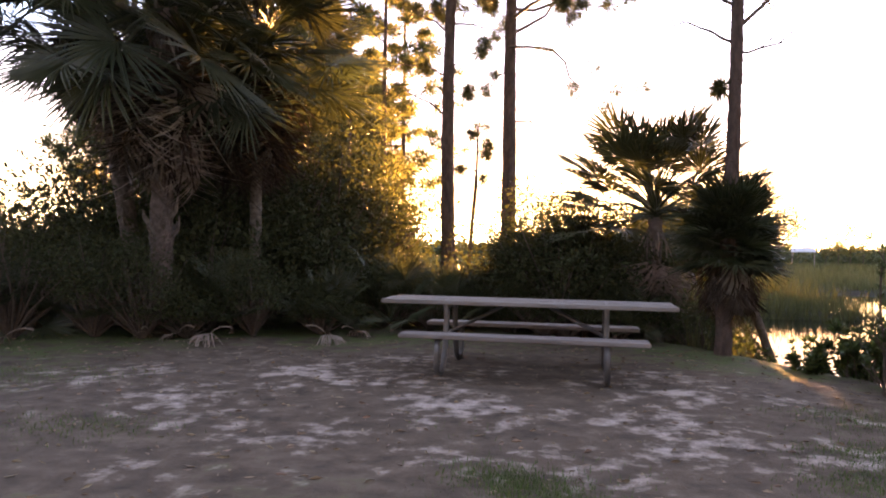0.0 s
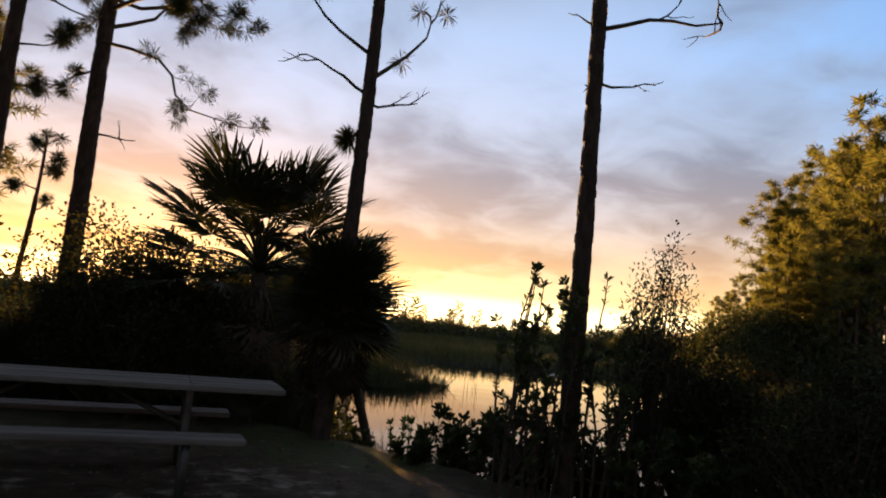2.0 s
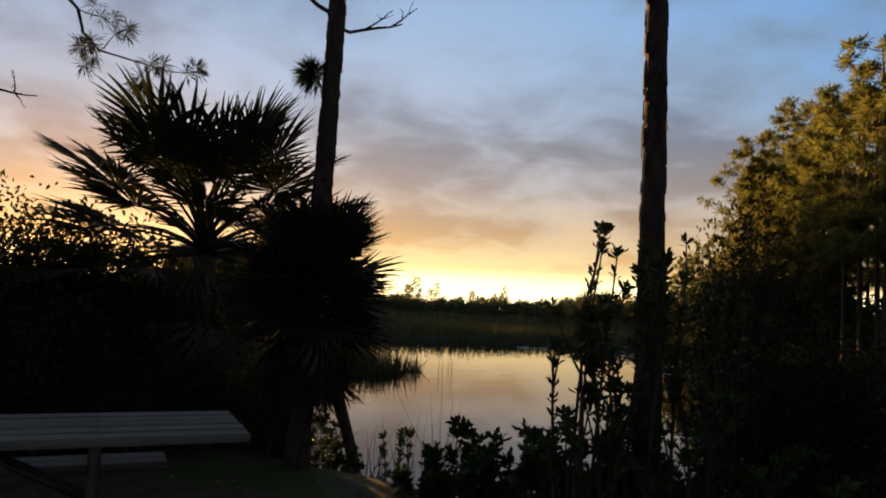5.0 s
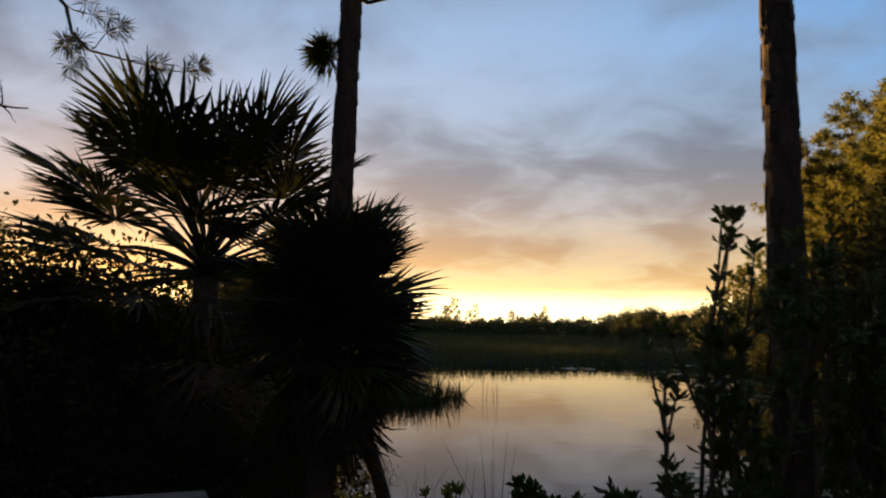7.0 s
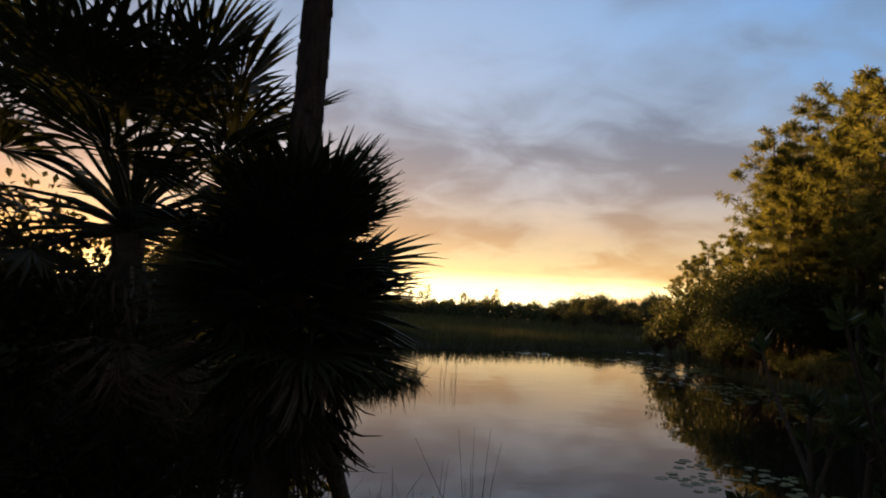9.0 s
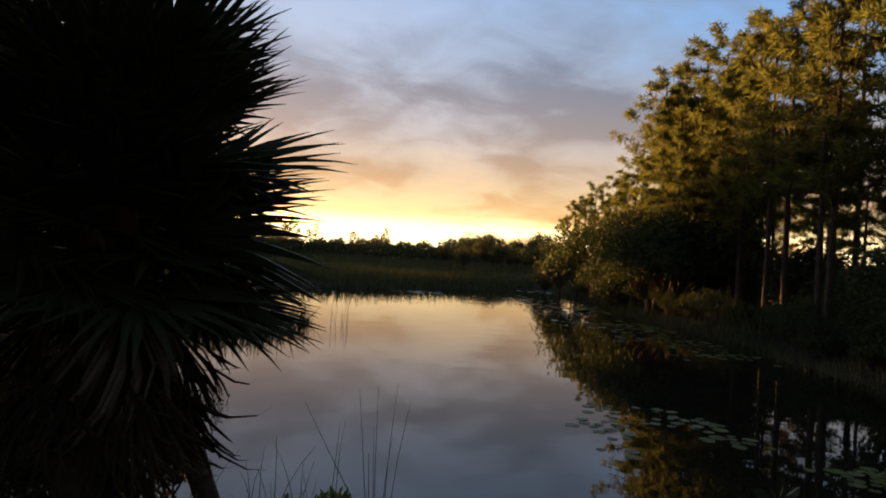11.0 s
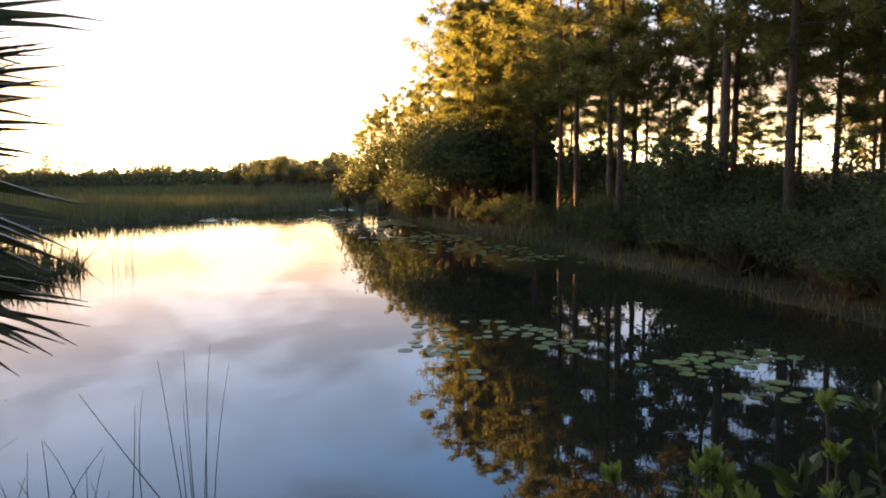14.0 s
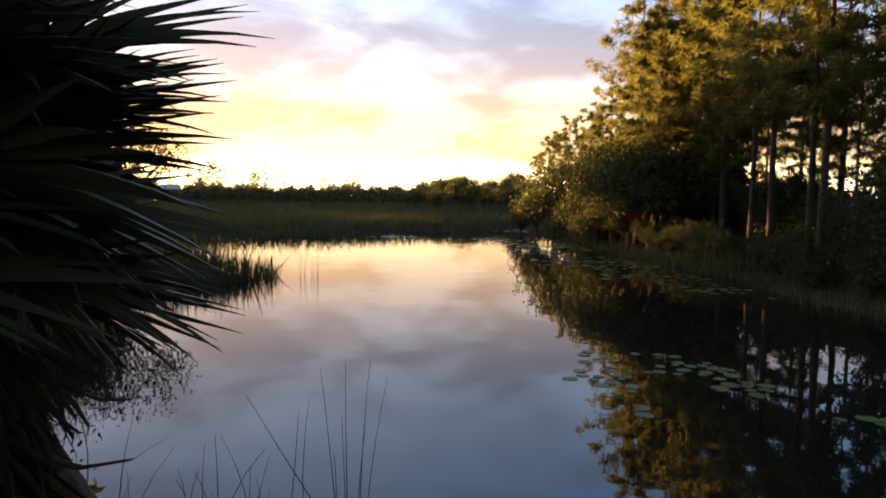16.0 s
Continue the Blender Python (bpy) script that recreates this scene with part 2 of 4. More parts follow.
def ground_material():
    m = bpy.data.materials.new("sandy_ground")
    m.use_nodes = True
    t = m.node_tree
    b = t.nodes["Principled BSDF"]
    co = t.nodes.new("ShaderNodeNewGeometry").outputs["Position"]
    big, mid, small, grain = (node(t, "ShaderNodeTexNoise", Scale=s, Detail=5.0, Roughness=0.62) for s in (0.35, 0.85, 4.2, 60.0))
    for n in (big, mid, small, grain):
        t.links.new(co, n.inputs["Vector"])
    soil = ramp(t, [(0.3, (0.055, 0.043, 0.032)), (0.5, (0.10, 0.078, 0.056)), (0.7, (0.16, 0.126, 0.092))], small.outputs[0])
    sand = ramp(t, [(0.3, (0.28, 0.235, 0.2)), (0.7, (0.55, 0.48, 0.42))], grain.outputs[0])
    grass = ramp(t, [(0.3, (0.045, 0.06, 0.02)), (0.7, (0.10, 0.13, 0.045))], grain.outputs[0])
    xyz = t.nodes.new("ShaderNodeSeparateXYZ")
    t.links.new(co, xyz.inputs[0])
    # bare trodden sand round the table, thinning outwards
    dx, dy = maths(t, "SUBTRACT", xyz.outputs[0], 0.6), maths(t, "SUBTRACT", xyz.outputs[1], 6.9)
    far = maths(t, "SQRT", maths(t, "ADD", maths(t, "MULTIPLY", maths(t, "MULTIPLY", dx, dx), 0.35), maths(t, "MULTIPLY", dy, dy)))
    worn = ramp(t, [(0.15, 1.0), (0.42, 0.0)], maths(t, "MULTIPLY", far, 0.1), "EASE")
    patch = maths(t, "ADD", maths(t, "MULTIPLY", mid.outputs[0], 0.55), maths(t, "MULTIPLY", small.outputs[0], 0.45))
    bare = ramp(t, [(0.545, 0.0), (0.64, 0.9)], maths(t, "ADD", patch, maths(t, "MULTIPLY_ADD", worn, 0.15, -0.12)))
    green = ramp(t, [(0.47, 0.0), (0.58, 1.0)], maths(t, "SUBTRACT", maths(t, "MULTIPLY_ADD", big.outputs[0], 0.6, maths(t, "MULTIPLY", small.outputs[0], 0.45)), maths(t, "MULTIPLY", worn, 0.14)))
    c = mixed(t, green, soil, grass)
    c = mixed(t, bare, c, sand)
    # wet peaty soil outside the clearing
    wet = ramp(t, [(0.50, 0.0), (0.66, 1.0)], maths(t, "MULTIPLY", far, 0.1))
    c = mixed(t, wet, c, mixed(t, green, (0.022, 0.018, 0.012), (0.03, 0.036, 0.014)))
    t.links.new(c, b.inputs["Base Color"])
    b.inputs["Roughness"].default_value, b.inputs["Specular IOR Level"].default_value = 0.95, 0.2
    bm = node(t, "ShaderNodeBump", Strength=0.8, Distance=0.05)
    t.links.new(maths(t, "ADD", small.outputs[0], maths(t, "MULTIPLY", grain.outputs[0], 0.25)), bm.inputs["Height"])
    t.links.new(bm.outputs[0], b.inputs["Normal"])
    return m


def water_material():
    m = bpy.data.materials.new("still_water")
    m.use_nodes = True
    t = m.node_tree
    b = t.nodes["Principled BSDF"]
    b.inputs["Base Color"].default_value = (0.012, 0.013, 0.010, 1)
    b.inputs["Roughness"].default_value = 0.015
    b.inputs["IOR"].default_value = 1.333
    co = t.nodes.new("ShaderNodeNewGeometry").outputs["Position"]
    a = node(t, "ShaderNodeTexNoise", Scale=1.1, Detail=3.0, Roughness=0.5)
    t.links.new(co, a.inputs["Vector"])
    bm = node(t, "ShaderNodeBump", Strength=0.035, Distance=0.1)
    t.links.new(a.outputs[0], bm.inputs["Height"])
    t.links.new(bm.outputs[0], b.inputs["Normal"])
    return m


M_GROUND, M_WATER = ground_material(), water_material()


# ---- geometry helpers ----
class Geo:
    """Collects vertices and faces of one mesh."""

    def __init__(self):
        self.v, self.f, self.n, self.plain = [], [], 0, False

    def add(self, verts, faces):
        verts = np.asarray(verts, float).reshape(-1, 3)
        self.v.append(verts)
        self.f.extend([tuple(i + self.n for i in f) for f in faces])
        self.n += len(verts)

    def many(self, verts, faces):
        """verts (n, k, 3), faces of one piece."""
        n, k, _ = verts.shape
        self.v.append(verts.reshape(-1, 3))
        idx = (np.arange(n)[:, None, None] * k + np.asarray(faces)[None] + self.n).reshape(-1, len(faces[0]))
        self.f.extend(map(tuple, idx.tolist()))
        self.n += n * k

    def tube(self, pts, radii, sides=6, cap=True, rough=0.0, rng=None):
        pts = np.asarray(pts, float)
        ring = []
        prev = None
        for i, p in enumerate(pts):
            d = pts[min(i + 1, len(pts) - 1)] - pts[max(i - 1, 0)]
            d = d / (np.linalg.norm(d) + 1e-9)
            a = np.cross(d, (0, 0, 1) if abs(d[2]) < 0.9 else (1, 0, 0)) if prev is None else prev - d * (prev @ d)
            a = a / (np.linalg.norm(a) + 1e-9)
            prev = a
            b = np.cross(d, a)
            ang = np.arange(sides) * 2 * np.pi / sides
            r = np.full(sides, radii[i] if hasattr(radii, "__len__") else radii)
            if rough:
                r = r * (1 + rough * rng.uniform(-1, 1, sides))
            ring.append(p + r[:, None] * (np.cos(ang)[:, None] * a + np.sin(ang)[:, None] * b))
        faces = []
        for i in range(len(pts) - 1):
            for j in range(sides):
                k = (j + 1) % sides
                faces.append((i * sides + j, i * sides + k, (i + 1) * sides + k, (i + 1) * sides + j))
        if cap:
            faces.append(tuple(range(sides))[::-1])
            faces.append(tuple((len(pts) - 1) * sides + j for j in range(sides)))
        self.add(np.concatenate(ring), faces)

    def leaves(self, base, way, length, width, rng, droop=0.15, fold=0.25):
        """Pointed leaves: base (n, 3), way (n, 3) unit, length, width scalars or arrays."""
        n = len(base)
        length, width = np.broadcast_to(length, n)[:, None], np.broadcast_to(width, n)[:, None]
        side = np.cross(way, rng.normal(size=(n, 3)))
        side /= np.linalg.norm(side, axis=1)[:, None] + 1e-9
        if self.plain:
            tip = base + way * length - np.array([0, 0, 1.0]) * droop * length
            self.many(np.stack([base + side * width / 2, tip, base - side * width / 2], 1), [(0, 1, 2)])
            return
        up = np.cross(side, way)
        mid = base + way * length * 0.55
        tip = base + way * length - np.array([0, 0, 1.0]) * droop * length
        left, right = mid + side * width / 2 + up * width * fold, mid - side * width / 2 + up * width * fold
        self.many(np.stack([base, left, tip, right], 1), [(0, 1, 2, 3)])

    def mesh(self, name, mat, smooth=False):
        me = bpy.data.meshes.new(name)
        me.from_pydata(np.concatenate(self.v).tolist() if self.v else [], [], self.f)
        me.materials.append(mat)
        if smooth:
            me.shade_smooth()
        return me


def part(name, data, parent=None, at=None, label=""):
    ob = new(name, data)
    if parent is not None:
        ob.parent = parent
    if at is not None:
        ob.matrix_basis = at
    return tagged(ob, label)


def thing(name, at, label, category, group="", kind=""):
    ob = new(name)
    ob.empty_display_size = 0.1
    ob.matrix_basis = at
    return tagged(ob, label, category, group, kind)


def unit(v):
    v = np.asarray(v, float)
    return v / (np.linalg.norm(v, axis=-1, keepdims=True) + 1e-9)


def sphere_ways(n, rng, low=-1.0):
    z = rng.uniform(low, 1, n)
    a = rng.uniform(0, 2 * np.pi, n)
    r = np.sqrt(1 - z * z)
    return np.stack([r * np.cos(a), r * np.sin(a), z], 1)


# ---- ground and water ----
WATER = -0.58
POND = [(4.95, 11.6), (5.45, 10.6), (5.95, 9.5), (6.5, 8.3), (7.3, 7.1), (8.4, 5.6), (9.6, 3.6), (11.2, 1.2), (14.0, 0.6), (16.0, 3.0),
        (14.6, 6.0), (13.6, 7.9), (14.2, 8.6), (15.2, 9.4), (16.2, 10.3), (17.0, 11.3), (18.2, 12.8), (20.8, 15.0), (23.1, 17.8), (24.8, 20.6),
        (26.6, 22.9), (30.2, 26.2), (34.6, 30.9), (38.5, 36.5), (34.0, 37.2), (28.5, 36.6), (23.8, 36.0), (21.0, 37.2), (18.5, 37.5), (14.8, 34.0),
        (13.4, 29.0), (12.4, 25.6), (13.2, 23.8), (12.6, 22.7), (11.0, 22.2), (9.0, 22.4), (6.7, 21.7), (5.3, 19.2), (4.65, 16.2), (4.55, 13.8), (4.75, 12.3)]


def pond_distance(x, y):
    """Signed distance to the pond's edge, negative inside; arrays."""
    x, y = np.asarray(x, float), np.asarray(y, float)
    best = np.full(x.shape, 1e9)
    inside = np.zeros(x.shape, bool)
    for (ax, ay), (bx, by) in zip(POND, POND[1:] + POND[:1]):
        dx, dy = bx - ax, by - ay
        s = np.clip(((x - ax) * dx + (y - ay) * dy) / (dx * dx + dy * dy), 0, 1)
        best = np.minimum(best, np.hypot(x - ax - s * dx, y - ay - s * dy))
        if ay != by:
            inside ^= ((ay > y) != (by > y)) & (x < ax + (y - ay) / (by - ay) * dx)
    return np.where(inside, -best, best)


def wobble(x, y):
    return (0.5 * np.sin(1.7 * x + 0.6 * np.sin(1.1 * y)) + 0.5 * np.sin(1.3 * y + 1.9 + 0.8 * np.sin(0.9 * x)) + 0.35 * np.sin(3.9 * x + 2.3 * y) + 0.3 * np.sin(4.7 * y - 2.9 * x))


def height(x, y):
    x, y = np.asarray(x, float), np.asarray(y, float)
    d = pond_distance(x, y) + 0.16 * wobble(x, y)
    near = 1 / (1 + np.exp(np.clip(np.hypot(x - 0.5, y - 4.5) - 10.5, -30, 30)))
    top = near * 0.0 + (1 - near) * -0.36
    rise = np.clip(d / np.where(near > 0.5, 1.15, 1.4), 0, 1)
    rise = rise * rise * (3 - 2 * rise)
    z = np.where(d > 0, WATER - 0.03 + (top - WATER + 0.03) * rise, WATER - 0.03 - np.clip(-d * 0.45, 0, 1.2))
    return z + 0.02 * wobble(x * 1.3, y * 1.3) * np.clip(d, 0, 1)


def z_at(x, y):
    return float(height(np.array([x]), np.array([y]))[0])


def build_ground():
    def axis(c, inner, step, outer, n):
        a = np.arange(-inner, inner + step / 2, step)
        far = inner * (outer / inner) ** (np.arange(1, n + 1) / n)
        return c + np.concatenate([-far[::-1], a, far])

    xs, ys = axis(4.0, 9.0, 0.16, 1500, 46), axis(8.5, 9.5, 0.16, 1500, 46)
    gx, gy = np.meshgrid(xs, ys)
    v = np.stack([gx, gy, height(gx, gy)], -1).reshape(-1, 3)
    w, h = len(xs), len(ys)
    i = (np.arange(h - 1)[:, None] * w + np.arange(w - 1)[None]).reshape(-1)
    faces = np.stack([i, i + 1, i + w + 1, i + w], 1)
    me = bpy.data.meshes.new("ground")
    me.from_pydata(v.tolist(), [], faces.tolist())
    me.materials.append(M_GROUND)
    me.shade_smooth()
    tagged(new("ground", me), "sandy, patchily grassed ground sloping to the pond", "ground", kind="structure")
    me = bpy.data.meshes.new("water")
    me.from_pydata([(2, -1, WATER), (42, -1, WATER), (42, 42, WATER), (2, 42, WATER)], [], [(0, 1, 2, 3)])
    me.materials.append(M_WATER)
    tagged(new("water", me), "still dark pond water mirroring the evening sky", "pond", kind="structure")


build_ground()


# ---- picnic table ----
def box(size, at, bevel=0.006, turn=None):
    bm = bmesh.new()
    bmesh.ops.create_cube(bm, size=1.0, matrix=Matrix.Diagonal((*size, 1)))
    if bevel:
        bmesh.ops.bevel(bm, geom=bm.edges[:], offset=bevel, segments=2, affect="EDGES")
    bmesh.ops.transform(bm, matrix=Matrix.Translation(at) @ (turn or Matrix()), verts=bm.verts)
    return bm


def bm_mesh(name, bm, mat):
    me = bpy.data.meshes.new(name)
    bm.to_mesh(me)
    bm.free()
    me.materials.append(mat)
    return me


def picnic_table():
    root = thing("picnic_table", pose(1.64, 8.42, 0.0, 0, 0, -6.7), "weathered grey plank picnic table with attached benches on steel tube legs", "picnic table")
    for i in range(5):
        y = -0.302 + i * 0.151
        part("plank", bm_mesh("plank", box((3.05, 0.142, 0.042), (0.004 * (i % 2), y, 0.742 + 0.0015 * (i % 3)), 0.008), M_WOOD), root)
    for s in (-1, 1):
        for i in range(2):
            part("seat_plank", bm_mesh("seat_plank", box((2.44, 0.138, 0.042), (0.0, s * (0.585 + i * 0.147), 0.43), 0.008), M_WOOD), root)
    for x in (-0.83, 0.83):
        for s in (-1, 1):
            g = Geo()
            pts = [(x, s * 0.28, 0.715), (x, s * 0.24, 0.60), (x, s * 0.30, 0.30), (x, s * 0.40, 0.10), (x, s * 0.52, 0.035), (x, s * 0.66, 0.03), (x, s * 0.74, 0.10), (x, s * 0.755, 0.25), (x, s * 0.74, 0.40)]
            g.tube(pts, 0.03, 10)
            part("leg", g.mesh("leg", M_STEEL, True), root, label="bent grey steel tube leg")
        for z, w in ((0.70, 0.68), (0.395, 1.50)):
            part("crossbar", bm_mesh("crossbar", box((0.05, w, 0.04), (x, 0, z), 0.006), M_STEEL), root)
        for s in (-1, 1):
            g = Geo()
            g.tube([(x, s * 0.05, 0.40), (x * 0.30, s * 0.05, 0.70)], 0.018, 8)
            part("brace", g.mesh("brace", M_STEEL, True), root)
        for i in range(5):
            g = Geo()
            g.tube([(x, -0.302 + i * 0.151, 0.762), (x, -0.302 + i * 0.151, 0.769)], 0.011, 8)
            part("bolt", g.mesh("bolt", M_BOLT), root)


picnic_table()


# ---- palms ----
def fan_mesh(name, seed, stalk, blade, dead=False, leaflets=48, flat=False, mat=None, web=0.42, open_to=0):
    """A fan frond along +y from the origin, its face up; returns stalk and blade meshes."""
    r = np.random.RandomState(seed)
    g = Geo()
    sag = 0.10 if not dead or flat else 0.25
    pts = [(0, stalk * s, 0.05 * math.sin(s * 3) - sag * stalk * s * s) for s in np.linspace(0, 1, 5)]
    g.tube(pts, [0.018, 0.014, 0.011, 0.009, 0.008], 5)
    hub = np.array(pts[-1])
    spread = radians(open_to or (125 if not dead else 80))
    ang = np.linspace(-spread, spread, leaflets) + r.normal(0, 0.02, leaflets)
    da = 2 * spread / leaflets
    stations = np.array([0.02, web, 0.5 + 0.3 * web, 0.7 + 0.3 * web, 1.0])
    verts = []
    for a in ang:
        ln = blade * (1 - 0.30 * (abs(a) / spread) ** 1.6) * r.uniform(0.9, 1.06)
        way = np.array([math.sin(a), math.cos(a), 0.0])
        side = np.array([way[1], -way[0], 0.0])
        droop = (r.uniform(0.02, 0.2) if not dead else (r.uniform(0.0, 0.12) if flat else r.uniform(0.5, 1.0))) * ln
        lift = 0.16 * ln * (abs(a) / spread)
        curl = r.normal(0, 0.05 if not dead else 0.22) * ln
        for s in stations:
            w = (math.tan(da / 2) * min(s, web) * ln * 1.02 * (1 if s <= web else (1.03 - s) / (1.03 - web))) if not dead else min(math.tan(da / 2) * s * ln, 0.018 * (1.1 - s))
            c = hub + way * ln * s * (1 - (0.35 * s * s if dead else 0.05 * s)) + np.array([0, 0, lift * s - droop * s ** 2.4]) + side * curl * s * s
            fold = np.array([0, 0, w * 0.75])
            verts += [c - side * w, c + fold, c + side * w]
    k = len(stations) * 3
    faces = []
    for i in range(len(stations) - 1):
        a = i * 3
        faces += [(a, a + 1, a + 4, a + 3), (a + 1, a + 2, a + 5, a + 4)]
    g.many(np.array(verts).reshape(-1, k, 3), faces)
    me = g.mesh(name, mat or (M_DEAD if dead else M_FROND))
    # the leaflets grow together at the stalk's end
    bm = bmesh.new()
    bm.from_mesh(me)
    bmesh.ops.remove_doubles(bm, verts=[v for v in bm.verts if (v.co - Vector(hub)).length < 0.022], dist=0.03)
    bm.to_mesh(me)
    bm.free()
    return me


FANS = [fan_mesh("frond", 10 + i, 0.75, 0.62 + 0.05 * i) for i in range(4)]
FALLEN_FANS = [fan_mesh("fallen_frond", 40 + i, 0.45, 0.7, True, 30, mat=M_DEAD) for i in range(3)]
DEAD_FANS = [fan_mesh("dead_frond", 30 + i, 0.55, 0.62, True, 26) for i in range(3)]


BROWN_FANS = [fan_mesh("dead_frond", 34 + i, 0.45, 0.66, True, 34, mat=M_DEAD_BROWN_SHADED) for i in range(3)]


HANG_FANS = [fan_mesh("dead_frond", 24 + i, 0.42, 0.7, True, 20, True, M_DEAD_BROWN_SHADED, open_to=34) for i in range(3)]
GREY_FANS = [fan_mesh("dead_frond", 27, 0.42, 0.66, True, 20, mat=M_DEAD, open_to=46)]
LONG_FANS = [fan_mesh("frond", 16 + i, 0.92, 0.55 + 0.03 * i, leaflets=40, web=0.56) for i in range(3)]
SHORT_FANS = [fan_mesh("frond", 20 + i, 0.36, 0.60 + 0.04 * i, leaflets=32, web=0.5) for i in range(3)]


def fan_at(centre, azimuth, elevation, roll, size):
    return Matrix.Translation(centre) @ pose(0, 0, 0, 0, 0, -azimuth) @ pose(0, 0, 0, elevation) @ pose(0, 0, 0, 0, roll, 0) @ Matrix.Scale(size, 4)


def palm(at, crown, label, fronds, dead, size, seed, trunk_r=0.1, low=-25.0, top=82.0, bend=(0, 0), boots=0, stack=0.12, dead_size=0.0, dead_el=(-80.0, -48.0), dead_out=None, dead_from=(-0.15, -0.05), dead_fans=None, fans=None, roll=35, group=""):
    """A fan palm: at = foot, crown = height of the heart above the foot, bend = its offset from the foot."""
    r = np.random.RandomState(seed)
    root = thing("fan_palm", pose(*at), label, "palm tree", group)
    g = Geo()
    n = max(6, int(crown / 0.12))
    pts = [(bend[0] * s ** 1.45, bend[1] * s ** 1.45, -0.15 + (crown + 0.15) * s) for s in np.linspace(0, 1, n)]
    g.tube(pts, [trunk_r * (1.25 if i == 0 else r.uniform(0.9, 1.1)) for i in range(n)], 10, rough=0.06, rng=r)
    part("trunk", g.mesh("trunk", M_PALM_BARK, True), root)
    for i in range(boots):
        s = r.uniform(0.25, 1.0)
        a = i * 2.4
        b = Geo()
        p = np.array([bend[0] * s ** 1.45, bend[1] * s ** 1.45, crown * s])
        o = np.array([math.cos(a), math.sin(a), 0])
        b.tube([p + o * trunk_r * 0.8, p + o * (trunk_r + 0.07) + (0, 0, 0.12), p + o * (trunk_r + 0.09) + (0, 0, 0.24)], [0.05, 0.035, 0.012], 5)
        part("boot", b.mesh("boot", M_PALM_BARK), root)
    heart = Vector((bend[0], bend[1], crown))
    for i in range(fronds):
        s = (i + 0.5) / fronds
        el = top - (top - low) * s + r.uniform(-8, 8)
        m = fan_at(heart + Vector((0, 0, stack * (1 - s))), i * 137.5 + r.uniform(-12, 12), el, r.uniform(-roll, roll), size * r.uniform(0.88, 1.1))
        part("frond", (fans or FANS)[r.randint(3)], root, m)
    for i in range(dead):
        m = fan_at(heart + Vector((0, 0, r.uniform(*dead_from))), i * 137.5 + r.uniform(-20, 20), r.uniform(*(dead_out if dead_out and i % 2 else dead_el)), r.uniform(-50, 50), (dead_size or size) * r.uniform(0.85, 1.15) * (1.15 if dead_out and i % 2 else 1.0))
        part("dead_frond", (dead_fans or DEAD_FANS)[r.randint(len(dead_fans or DEAD_FANS))], root, m, "dry grey-brown hanging frond")
    return root


palm((3.7, 11.75, z_at(3.7, 11.75)), 1.86, "cabbage palm with a full dark green fan crown", 58, 14, 1.2, 1, 0.11, low=-14, top=76.0, fans=LONG_FANS, roll=25)
palm((5.32, 11.1, z_at(5.32, 11.1)), 1.9, "leaning young cabbage palm with a skirt of dry fronds", 62, 74, 0.9, 2, 0.064, low=-14, top=58, bend=(-0.95, -0.70), stack=0.52, dead_size=0.86, dead_el=(-90.0, -78.0), dead_out=(-76.0, -50.0), dead_from=(-0.1, 0.4), dead_fans=HANG_FANS * 2 + GREY_FANS, fans=SHORT_FANS, roll=40)
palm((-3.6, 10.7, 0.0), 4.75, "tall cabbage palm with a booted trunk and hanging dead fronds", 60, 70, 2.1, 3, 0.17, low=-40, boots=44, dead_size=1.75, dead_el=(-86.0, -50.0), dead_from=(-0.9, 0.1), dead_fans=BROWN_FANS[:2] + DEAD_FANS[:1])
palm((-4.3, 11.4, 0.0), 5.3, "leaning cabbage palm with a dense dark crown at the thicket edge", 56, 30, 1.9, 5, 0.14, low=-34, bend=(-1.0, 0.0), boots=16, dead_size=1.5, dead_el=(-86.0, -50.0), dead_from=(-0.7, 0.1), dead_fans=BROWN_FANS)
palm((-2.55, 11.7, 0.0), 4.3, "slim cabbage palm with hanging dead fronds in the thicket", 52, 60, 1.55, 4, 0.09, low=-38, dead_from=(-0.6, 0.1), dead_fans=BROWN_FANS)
r = np.random.RandomState(90)
for i, (x, y, k) in enumerate([(-0.4, 12.0, 1.0), (0.5, 12.4, 0.9), (-2.6, 10.9, 1.0), (-1.2, 11.1, 0.8), (-4.3, 10.3, 0.95), (-5.6, 9.8, 1.0), (1.6, 12.3, 0.75), (2.5, 11.6, 0.75),
                               (3.0, 11.0, 0.7), (3.7, 11.3, 0.5), (-6.8, 9.6, 1.0), (1.0, 13.0, 0.9), (-3.4, 11.8, 1.1), (-0.9, 12.9, 1.1)]):
    palm((x, y, z_at(x, y)), 0.12, "low saw palmetto clump with stiff fans", 12, 9, k * 0.85, 91 + i, 0.03, low=5, group="saw palmettos of the thicket")
for i, (x, y, k, a) in enumerate([(-2.75, 9.95, 1.0, 60), (-2.3, 10.15, 0.9, 140), (-1.35, 10.45, 1.0, 250), (-3.4, 9.8, 0.9, 10), (-4.5, 9.2, 1.0, 100), (-5.3, 8.6, 0.9, 200), (-0.9, 10.7, 0.8, 330)]):
    ob = new("fallen_frond", FALLEN_FANS[i % 3])
    ob.matrix_basis = pose(x, y, 0.2 * k, r.uniform(-4, 4), r.uniform(-12, 12), a) @ Matrix.Scale(k * 0.8, 4)
    tagged(ob, "dry grey palm frond lying on the ground", "palm frond", "fallen fronds at the thicket")


